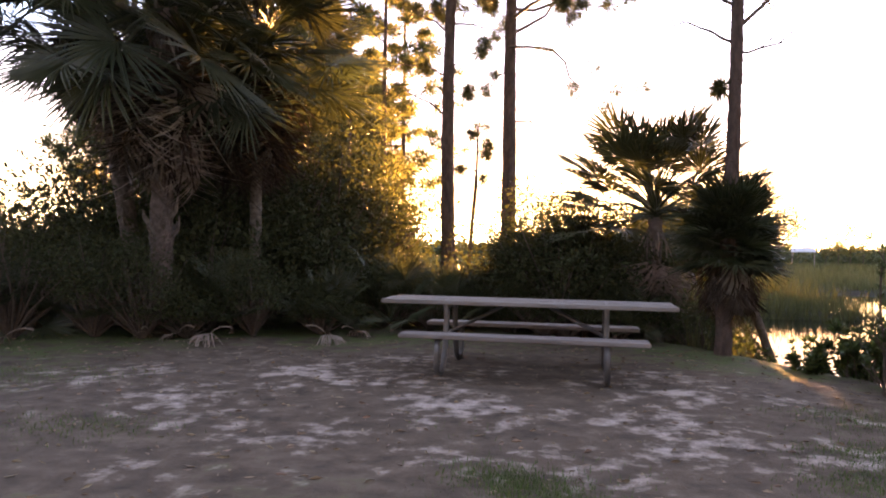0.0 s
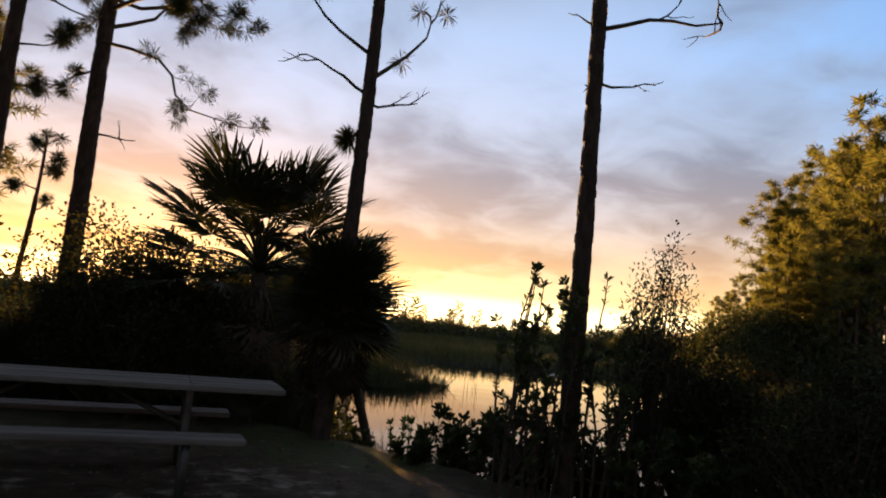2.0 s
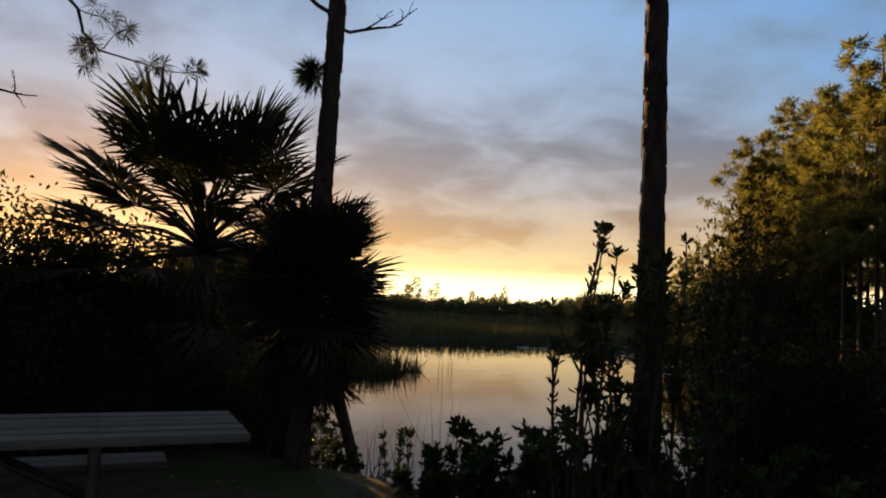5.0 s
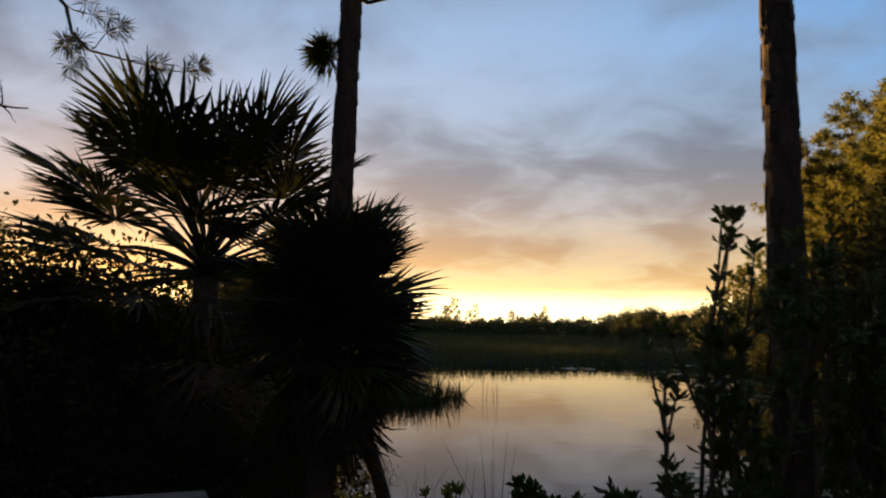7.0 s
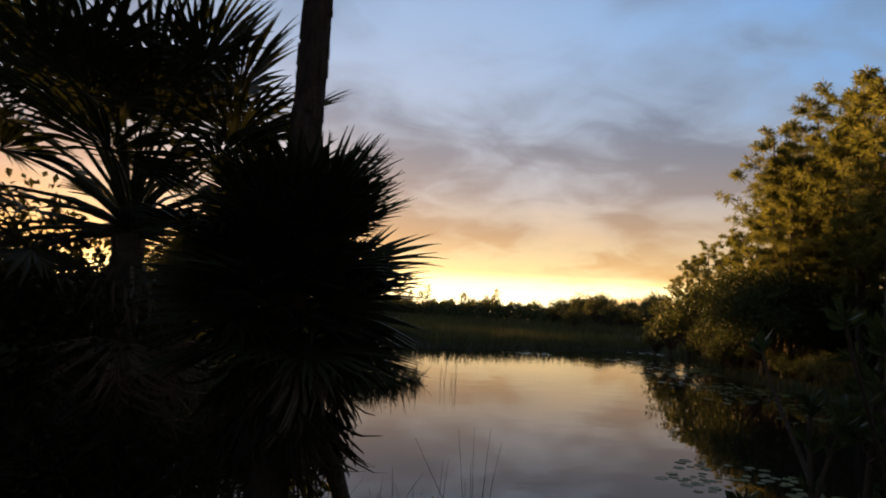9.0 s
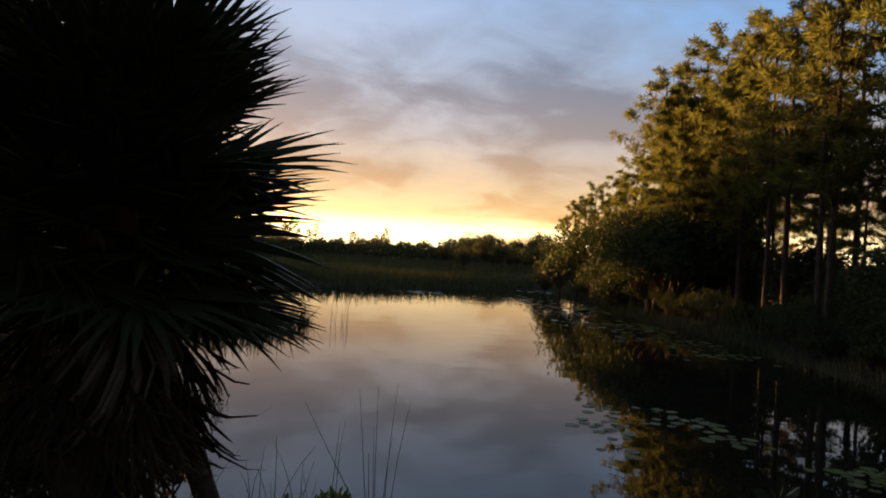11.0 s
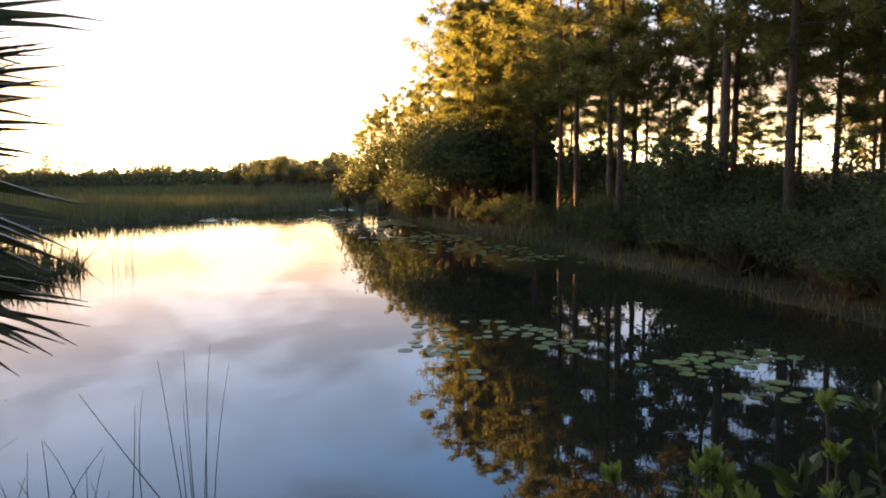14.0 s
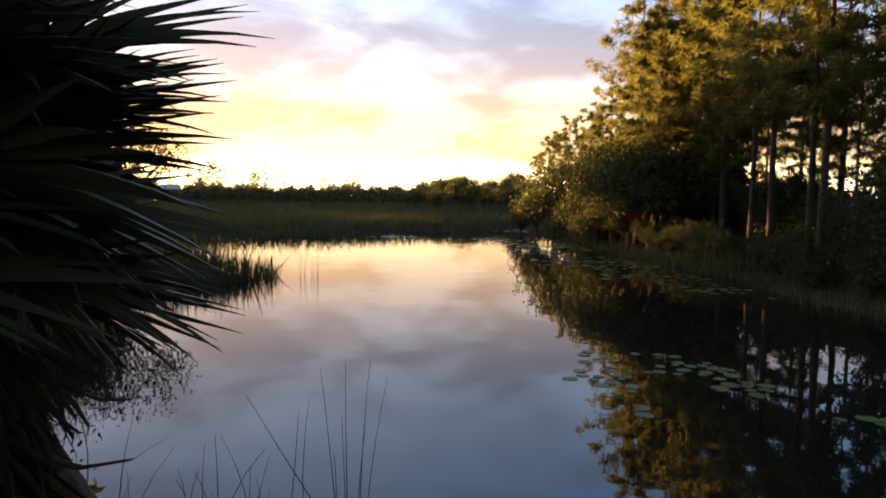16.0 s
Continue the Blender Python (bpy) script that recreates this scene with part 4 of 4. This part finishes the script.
OAKS = [bush("broadleaf_tree", 80 + i, ((2.6, 2.6, 4.2), (2.0, 2.2, 3.4), (3.0, 2.8, 3.8))[i], "broad-leaved tree catching the evening light, with unseen copies that hold light back", "tree", M_OAK, (0.28, 0.2), 1850, 42, trunk=(1.8, 1.6, 1.3)[i], group="trees of the marsh edge") for i in range(3)]
r = np.random.RandomState(28)
spots = []
for az_, d, k in [(50.8, 40, 0.42), (52.0, 38, 0.55), (53.4, 37, 0.6), (54.8, 35, 0.62), (56.2, 34, 0.66), (57.6, 33, 0.7), (59.2, 33, 0.7), (61.0, 31, 0.62)]:
    spots.append((4.1 + d * math.sin(radians(az_)), 8.4 + d * math.cos(radians(az_)), k))
# hidden tall group, added to keep the low sun off the far bank's foot
for i in range(22):
    a, d = radians(14 + 5 * r.rand()), 84 + 18 * r.rand()
    spots.append((d * math.sin(a), 8 + d * math.cos(a), 1.3))
for i in range(26):
    a, d = radians(43.5 + 9 * r.rand()), 80 + 50 * r.rand()
    spots.append((d * math.sin(a), 8 + d * math.cos(a), 0.45 + 0.012 * (d - 80) + 0.12 * r.rand()))
# unseen row behind the camera, added to cut the light of the sky
for i in range(20):
    spots.append((-16 + 38 * r.rand(), -9 - 8 * r.rand(), 1.3 + 0.4 * r.rand()))
plant_row(OAKS, spots, 29)

MARSH_PINES = [pine("pine_tree", 50 + i, (9.0, 11.0)[i], 0.3, (0.12, 0.15)[i], "slender pine beyond the thicket, backlit by the low sun", limbs=30, reach=(1.7, 2.0)[i], tuft=0.32, needles=34, needle_w=0.046, twigs=5, sides=7, group="pines beyond the thicket", mat=M_NEEDLE_BACKLIT) for i in range(2)]
r = np.random.RandomState(38)
spots = []
for i in range(32):
    a, d = radians(-31 + 25 * r.rand()), 20 + 16 * r.rand()
    spots.append((1.3 + d * math.sin(a), 0.8 + d * math.cos(a), 0.85 + 0.3 * r.rand()))
for i in range(34):
    a, d = radians(-12 + 62 * r.rand()), 125 + 60 * r.rand()
    spots.append((d * math.sin(a), 8 + d * math.cos(a), 0.42 + 0.22 * r.rand()))
for bearing, d, k in [(-16.4, 25, 0.9), (-13.6, 23, 0.85), (-11.2, 26, 0.8), (-9.2, 27, 0.66)]:
    spots.append((1.33 + d * math.sin(radians(bearing)), 0.84 + d * math.cos(radians(bearing)), k))
for bearing, d, k in [(24.6, 128, 0.72), (25.4, 135, 0.66), (26.2, 126, 0.7), (27.0, 133, 0.6), (29.3, 130, 0.56), (31.6, 140, 0.5)]:
    spots.append((2 + d * math.sin(radians(bearing)), 5 + d * math.cos(radians(bearing)), k))
plant_row(MARSH_PINES, spots, 39)


# ---- far woods ----
def far_woods():
    r = np.random.RandomState(77)
    n = 90000
    a, d = np.radians(r.uniform(-62, 78, n)), r.uniform(140, 215, n)
    x, y = d * np.sin(a), 8 + d * np.cos(a)
    ridge = 4.0 + 0.35 * np.sin(a * 41) + 0.45 * np.sin(a * 97 + 1) + 0.35 * np.sin(a * 17 + 2) + 0.5 * np.sin(a * 211) + 0.4 * np.sin(a * 463 + 4)
    z = height(x, y) + ridge * r.beta(1.6, 1.7, n) * (d / 175)
    g = Geo()
    g.plain = True
    g.leaves(np.stack([x, y, z], 1), unit(sphere_ways(n, r) + np.array([0, 0, 0.5])), r.uniform(0.5, 1.3, n), 0.5, r, 0.1, 0.2)
    tagged(new("far_woods", g.mesh("far_woods", M_OAK)), "low dark line of woods at the horizon", "woods", kind="stuff")


far_woods()


# ---- marsh grass ----
def grass(name, spots, tall, width, seed, mat, label):
    r = np.random.RandomState(seed)
    g = Geo()
    g.plain = True
    base = np.asarray(spots, float)
    base[:, 2] = height(base[:, 0], base[:, 1]) - 0.02
    n = len(base)
    way = unit(np.stack([r.normal(0, 0.22, n), r.normal(0, 0.22, n), np.ones(n)], 1))
    g.leaves(base, way, tall * r.uniform(0.55, 1.15, n), width, r, 0.06, 0.1)
    tagged(new(name, g.mesh(name, mat)), label, "grass", kind="stuff")


def scatter(n, seed, box_, keep):
    r = np.random.RandomState(seed)
    x, y = r.uniform(box_[0], box_[1], n), r.uniform(box_[2], box_[3], n)
    ok = keep(x, y)
    return np.stack([x[ok], y[ok], 0 * x[ok]], 1)


grass("marsh_grass", scatter(76000, 1, (-30, 45, 16, 60), lambda x, y: (pond_distance(x, y) > -0.15) & ~((x > 24) & (y < 26))), 0.85, 0.05, 2, M_GRASS, "tall yellow-green marsh grass beyond the pond")
grass("far_marsh_grass", scatter(42000, 3, (-90, 110, 58, 130), lambda x, y: x == x), 1.0, 0.16, 4, M_GRASS, "distant flat marsh grassland")
grass("shore_grass", scatter(30000, 5, (13, 34, 4, 34), lambda x, y: (pond_distance(x, y) > -0.2) & (pond_distance(x, y) < 1.2)), 0.34, 0.02, 6, M_GRASS, "green grass along the far bank")
grass("bank_grass", scatter(30000, 7, (4, 15, 9, 28), lambda x, y: (pond_distance(x, y) > -0.2) & (pond_distance(x, y) < 1.6) & (y > 10.6)), 0.6, 0.018, 8, M_GRASS, "rank grass on the near bank and spit")
grass("clearing_grass", scatter(26000, 9, (-8, 6.5, -1, 12.5), lambda x, y: (pond_distance(x, y) > 0.1) & (wobble(x * 0.8, y * 0.8) + 0.35 * np.hypot((x - 1.2) * 0.6, y - 6.3) > 1.25)), 0.07, 0.006, 10, M_LAWN, "short thin grass of the clearing")


def tuft_patches():
    """Greener patches of low grass in the trodden clearing."""
    r = np.random.RandomState(31)
    spots = []
    for x, y, s, n in [(1.42, 4.85, 0.2, 1800), (1.62, 4.55, 0.18, 1200), (3.5, 4.95, 0.22, 1500), (3.85, 5.6, 0.28, 1300), (-1.6, 5.6, 0.35, 900), (4.2, 6.6, 0.35, 1000), (-3.2, 7.4, 0.5, 1200)]:
        spots.append(np.stack([r.normal(x, s, n), r.normal(y, s * 0.7, n), np.zeros(n)], 1))
    grass("grass_tufts", np.concatenate(spots), 0.06, 0.008, 32, M_LAWN, "greener low grass tufts in the sandy clearing")


tuft_patches()


def litter():
    r = np.random.RandomState(21)
    n = 2600
    x, y = r.uniform(-6, 5, n), r.uniform(1.5, 10.5, n)
    g = Geo()
    base = np.stack([x, y, height(x, y) + 0.006], 1)
    a = r.uniform(0, 6.28, n)
    g.leaves(base, unit(np.stack([np.cos(a), np.sin(a), r.uniform(-0.02, 0.12, n)], 1)), r.uniform(0.03, 0.09, n), r.uniform(0.008, 0.03, n), r, 0.0, 0.3)
    tagged(new("leaf_litter", g.mesh("leaf_litter", M_LITTER)), "scattered dry leaves and needles on the sand", "leaf litter", kind="stuff")


litter()


# ---- shelter across the marsh ----
def far_shelter():
    root = thing("shelter", pose(47.6, 111.5, z_at(47.6, 111.5), 0, 0, -23), "small open shelter with a pale blue roof across the marsh", "shelter")
    g = Geo()
    g.add([(-1.7, -1.3, 2.5), (1.7, -1.3, 2.5), (1.7, 1.3, 2.5), (-1.7, 1.3, 2.5), (-1.5, 0, 3.15), (1.5, 0, 3.15), (-1.7, -1.3, 2.42), (1.7, -1.3, 2.42), (1.7, 1.3, 2.42), (-1.7, 1.3, 2.42)],
          [(0, 1, 5, 4), (2, 3, 4, 5), (3, 0, 4), (1, 2, 5), (6, 9, 8, 7), (0, 6, 7, 1), (1, 7, 8, 2), (2, 8, 9, 3), (3, 9, 6, 0)])
    part("roof", g.mesh("roof", M_ROOF), root)
    for x in (-1.5, 1.5):
        for y in (-1.1, 1.1):
            p = Geo()
            p.tube([(x, y, -0.1), (x, y, 2.45)], 0.07, 8)
            part("post", p.mesh("post", M_WOOD), root)


M_ROOF = material("painted_metal_roof", [(0.42, 0.5, 0.55), (0.55, 0.62, 0.66)], 2, 0.5, 0.1, 20)
far_shelter()


# ---- shrubs, reeds and pads at the water ----
def whorl_shrub(at, stems, tall, spread, seed, label, mat, leaf=(0.085, 0.036), rosette=11, lean=(0, 0), below=0.55, depth=2, tight=1.0, segs=4, flare=0.5, least=0.6, rise=(0.25, 1.1), few=4, drift=1.0, group=""):
    """Upright branching stems with blunt leaves in whorls at their ends."""
    r = np.random.RandomState(seed)
    root = thing("mangrove_shrub", pose(*at), label, "shrub", group)
    w, l = Geo(), Geo()
    ob, ow, ol = [], [], []

    def whorl(p, way, n, size):
        a = np.arange(n) * 2.4 + r.uniform(0, 6)
        s1 = unit(np.cross(way, (0.3, 0.9, 0.1)))
        s2 = np.cross(way, s1)
        d = unit(np.cos(a)[:, None] * s1 + np.sin(a)[:, None] * s2 + way * r.uniform(*rise, n)[:, None])
        ob.append(p - np.outer(r.uniform(0, 0.05, n), way)), ow.append(d), ol.append(size * r.uniform(0.7, 1.15, n))

    def shoot(p, way, ln, rad, depth):
        nonlocal w
        pts = [p]
        k = segs if ln > 0.3 * tall else 4
        for i in range(k):
            way = unit(way + r.normal(0, 0.14 * tight * drift, 3) + np.array([0, 0, 0.10]))
            p = p + way * ln / k
            pts.append(p)
            if depth and r.rand() < (2.5 if k == 4 else 6.0) / k:
                side = unit(way * 0.7 / tight + r.normal(0, 0.6, 3) + np.array([0, 0, 0.2]))
                shoot(p, side, ln * tight * r.uniform(0.25, 0.5), rad * 0.6, depth - 1)
            if i >= 1 and (r.rand() < below or (k > 4 and i > k - 4)):
                whorl(p, way, few + (4 if k > 4 and i > k - 4 else 0), leaf[0] * 0.9)
        w.tube(pts, np.linspace(rad, rad * 0.5, k + 1), 5, cap=False)
        whorl(p, way, rosette, leaf[0])

    for i in range(stems):
        a = r.uniform(0, 6.28)
        o = np.array([math.cos(a), math.sin(a), 0]) * spread * math.sqrt(r.rand())
        o[2] = z_at(at[0] + o[0], at[1] + o[1]) - at[2] - 0.03
        shoot(o, unit(np.array([o[0] * flare * tight / spread + lean[0], o[1] * flare * tight / spread + lean[1], 1.0])), tall * r.uniform(least, 1.05), 0.004 + 0.006 * tall, depth)
        part("stem", w.mesh("stem", M_TWIG), root)
        w = Geo()
    base, way, size = np.concatenate(ob), np.concatenate(ow), np.concatenate(ol)
    n = len(base)
    side = unit(np.cross(way, r.normal(size=(n, 3))))
    up = np.cross(side, way)
    L, W = size[:, None], (size * leaf[1] / leaf[0])[:, None]
    ax = [base + way * L * s + up * L * c for s, c in ((0.0, 0), (0.35, 0.03), (0.72, 0.03), (1.0, -0.02))]
    v = [ax[0], ax[1] - side * W * 0.33 + up * W * 0.12, ax[1] + side * W * 0.33 + up * W * 0.12, ax[2] - side * W * 0.5 + up * W * 0.16, ax[2], ax[2] + side * W * 0.5 + up * W * 0.16, ax[3]]
    l.many(np.stack(v, 1), [(0, 2, 4, 1), (1, 4, 3, 3), (2, 5, 4, 4), (3, 4, 6, 6), (4, 5, 6, 6)])
    l.f = [f if f[2] != f[3] else f[:3] for f in l.f]
    part("foliage", l.mesh("foliage", mat), root)
    return root


for i, (x, y, n, top, sp) in enumerate([(4.98, 9.1, 8, 0.28, 0.25), (5.3, 9.3, 8, 0.44, 0.26), (5.33, 8.82, 9, 0.5, 0.27), (5.7, 8.75, 9, 0.34, 0.3), (5.5, 8.3, 9, 0.78, 0.28), (5.8, 8.25, 9, 0.76, 0.3), (6.1, 7.95, 10, 0.86, 0.32),
                                       (6.15, 8.5, 10, 0.36, 0.32), (6.35, 7.6, 10, 0.92, 0.34), (6.6, 7.95, 10, 0.78, 0.32), (6.6, 7.25, 10, 0.92, 0.34), (6.95, 7.45, 10, 0.88, 0.32), (5.42, 7.95, 7, 1.0, 0.22)]):
    whorl_shrub((x, y, z_at(x, y)), n, (top - z_at(x, y)) / 1.42, sp, 120 + i, "mangrove shrub with blunt glossy leaves at the waterline", M_LEAF, (0.095, 0.036), rosette=9, below=0.45, flare=0.65, rise=(0.4, 1.6), group="mangrove shrubs of the near bank")
for i, (x, y, n, h, sp) in enumerate([(4.98, 7.64, 4, 1.78, 0.12), (5.14, 7.56, 4, 1.82, 0.12), (5.36, 7.5, 4, 1.65, 0.14), (5.78, 7.38, 3, 1.85, 0.1), (6.0, 7.45, 3, 1.6, 0.16)]):
    whorl_shrub((x, y, z_at(x, y)), n, h, sp, 145 + i, "tall mangrove sapling with leaf whorls beside the pine", M_LEAF, (0.075, 0.025), rosette=11, lean=(0.03, -0.05), below=0.45, depth=1, tight=0.75, drift=0.45,
                segs=12, flare=0.1, least=0.62, rise=(0.4, 1.6), few=5, group="mangrove saplings by the pine")
whorl_shrub((6.4, 8.85, z_at(6.4, 8.85)), 8, 1.26, 0.13, 141, "young shrub with fresh yellow-green leaf shoots", M_SHOOT, (0.07, 0.02), rosette=18, depth=0, tight=0.3, below=0.95, segs=8, flare=0.3, rise=(0.7, 2.2), few=7)
whorl_shrub((6.78, 8.5, z_at(6.78, 8.5)), 6, 1.3, 0.12, 142, "young shrub with fresh yellow-green leaf shoots", M_SHOOT, (0.07, 0.02), rosette=18, depth=0, tight=0.3, below=0.95, segs=8, flare=0.3, rise=(0.7, 2.2), few=7)
whorl_shrub((5.46, 10.5, z_at(5.46, 10.5)), 5, 0.92, 0.14, 143, "low mangrove seedling with fresh leaf shoots at the waterline", M_SHOOT, (0.075, 0.024), rosette=15, depth=0, tight=0.4, below=0.95, segs=7, flare=0.3, rise=(0.5, 1.8), few=6)
whorl_shrub((5.1, 11.0, z_at(5.1, 11.0)), 5, 0.75, 0.2, 144, "low mangrove seedling standing at the waterline", M_LEAF, depth=1)

whorl_shrub((7.05, 8.2, z_at(7.05, 8.2)), 5, 1.12, 0.13, 149, "young shrub with fresh yellow-green leaf shoots", M_SHOOT, (0.07, 0.02), rosette=18, depth=0, tight=0.3, below=0.95, segs=8, flare=0.3, rise=(0.7, 2.2), few=7)

for i, (x, y, h) in enumerate([(4.15, 11.55, 0.85), (3.9, 12.1, 0.9), (4.4, 11.9, 0.7), (4.62, 11.45, 0.8), (3.6, 11.9, 0.8), (4.85, 11.2, 0.55), (5.02, 11.75, 0.6), (4.7, 12.0, 0.6)]):
    whorl_shrub((x, y, z_at(x, y)), 7, h, 0.22, 160 + i, "thin mangrove shrub under the palms at the waterline", M_LEAF, (0.08, 0.032), depth=1, below=0.5, group="mangrove shrubs under the palms")

small = bush("willow_shrub", 150, (0.42, 0.42, 2.3), "airy small-leaved shrub rising beside the pine", "shrub", M_SCRUB, (0.06, 0.018), 5200, 70, trunk=0.65, ragged=0.2, plain=False)
small.matrix_basis = pose(6.8, 7.72, z_at(6.8, 7.72) - 0.05)
small = bush("willow_shrub", 151, (0.55, 0.5, 1.25), "low airy small-leaved shrub", "shrub", M_SCRUB, (0.07, 0.026), 4200, 40, trunk=0.5, plain=False)
small.matrix_basis = pose(7.1, 7.6, z_at(7.1, 7.6) - 0.05)
small = bush("willow_shrub", 152, (0.5, 0.5, 1.7), "dense small-leaved shrub at the waterline", "shrub", M_SCRUB, (0.07, 0.028), 5200, 50, trunk=0.5, plain=False)
small.matrix_basis = pose(7.45, 7.45, z_at(7.45, 7.45) - 0.05)


def reed_mesh(name, seed, tall, lean, bend):
    r = np.random.RandomState(seed)
    g = Geo()
    s = np.linspace(0, 1, 7)[:, None]
    pts = np.concatenate([lean * s + bend * s ** 3, 0.02 * np.sin(3 * s), tall * s], 1)
    g.tube(pts, np.linspace(0.005, 0.0012, 7), 4, cap=False)
    return g.mesh(name, M_REED)


def reeds():
    group = "reeds in the pond"
    # tip x, y, height over the water, lean
    for x, y, top, lean, az in [(6.29, 11.41, 0.461, -0.12, 0), (6.48, 11.45, 0.466, -0.03, 0), (6.67, 11.47, 0.458, 0.06, 0), (6.74, 11.40, 0.347, 0.14, 0), (6.42, 11.4, 0.2, -0.05, 0), (6.6, 11.42, 0.1, 0.05, 0)]:
        tall = top - WATER + 0.2
        ob = new("reed", reed_mesh("reed", 3, tall, lean, lean * 0.3))
        ob.matrix_basis = pose(x - lean * 1.3, y, WATER - 0.2)
        tagged(ob, "thin upright reed standing in the water", "reed", group)
    ob = new("reed", reed_mesh("reed", 4, 1.25, -0.75, 0.0))
    ob.matrix_basis = pose(6.5, 11.2, WATER - 0.2)
    tagged(ob, "broken reed leaning over the water", "reed", group)
    r = np.random.RandomState(55)
    for i in range(46):
        x, y = ((5.75 + r.normal(0, 0.22), 11.75 + r.normal(0, 0.35)) if i < 26 else (13.1 + 0.9 * r.rand(), 22.4 + 0.9 * r.rand()) if i < 36 else (25.5 + 4 * r.rand(), 32.5 + r.rand()))
        ob = new("reed", reed_mesh("reed", 60 + i, 0.5 + 0.45 * r.rand(), r.normal(0, 0.12), r.normal(0, 0.15)))
        ob.matrix_basis = pose(x, y, WATER - 0.1, 0, 0, r.uniform(0, 360))
        tagged(ob, "slim green reed standing in the water", "reed", group)


reeds()


def pads():
    meshes = []
    for k in range(3):
        r = np.random.RandomState(200 + k)
        g = Geo()
        n = 18
        a = np.linspace(0.16, 2 * np.pi - 0.16, n)
        rad = 0.5 * (1 + 0.05 * r.normal(size=n))
        rim = np.stack([rad * np.cos(a), rad * np.sin(a), 0.012 + 0.008 * r.normal(size=n)], 1)
        low = rim * np.array([0.97, 0.97, 1]) - np.array([0, 0, 0.02])
        g.add(np.concatenate([[(0.03, 0, 0.0)], rim, low]), [(0, i + 1, i + 2) for i in range(n - 1)] + [(i + 1, i + 1 + n, i + 2 + n, i + 2) for i in range(n - 1)])
        meshes.append(g.mesh("lily_pad", M_PAD))
    r = np.random.RandomState(9)
    groups = [(11.66, 13.15, 0.15, 7, 0.17), (10.75, 12.65, 0.15, 8, 0.17), (11.0, 12.5, 0.13, 5, 0.17), (11.55, 12.2, 0.16, 5, 0.17), (12.25, 12.65, 0.13, 4, 0.16), (12.1, 11.95, 0.17, 13, 0.19), (11.56, 11.3, 0.16, 10, 0.2),
              (10.0, 11.65, 0.08, 2, 0.2), (10.4, 12.2, 0.12, 4, 0.18), (9.85, 11.9, 0.06, 1, 0.18), (11.15, 9.95, 0.14, 8, 0.2), (11.5, 9.85, 0.13, 7, 0.2), (11.9, 9.5, 0.14, 9, 0.2), (12.12, 9.3, 0.11, 6, 0.2),
              (10.65, 9.15, 0.12, 3, 0.19), (10.85, 8.85, 0.13, 5, 0.2), (10.75, 8.55, 0.08, 2, 0.19), (21.0, 17.2, 0.9, 40, 0.24), (22.9, 20.4, 0.9, 60, 0.28), (24.6, 24.5, 0.8, 24, 0.3), (28.0, 25.4, 0.9, 70, 0.34), (23.9, 19.6, 0.5, 26, 0.28), (30.0, 29.5, 1.2, 30, 0.34), (38.0, 35.6, 0.8, 24, 0.4), (26.4, 34.6, 0.8, 26, 0.34), (19.3, 14.9, 0.6, 20, 0.22)]
    made = []
    for cx, cy, s, n, size in groups:
        for i in range(n):
            for _ in range(12):
                x, y, k = cx + r.normal(0, s), cy + r.normal(0, s), size * r.uniform(0.5, 1.05)
                if all(math.hypot(x - a, y - b) > 0.46 * (k + c) for a, b, c in made) and pond_distance(np.array([x]), np.array([y]))[0] < -0.3:
                    made.append((x, y, k))
                    ob = new("lily_pad", meshes[r.randint(3)])
                    ob.matrix_basis = pose(x, y, WATER + 0.004, r.normal(0, 1.5), r.normal(0, 1.5), r.uniform(0, 360)) @ Matrix.Scale(k, 4)
                    tagged(ob, "round green lily pad floating on the pond", "lily pad", "lily pads on the pond")
                    break


pads()
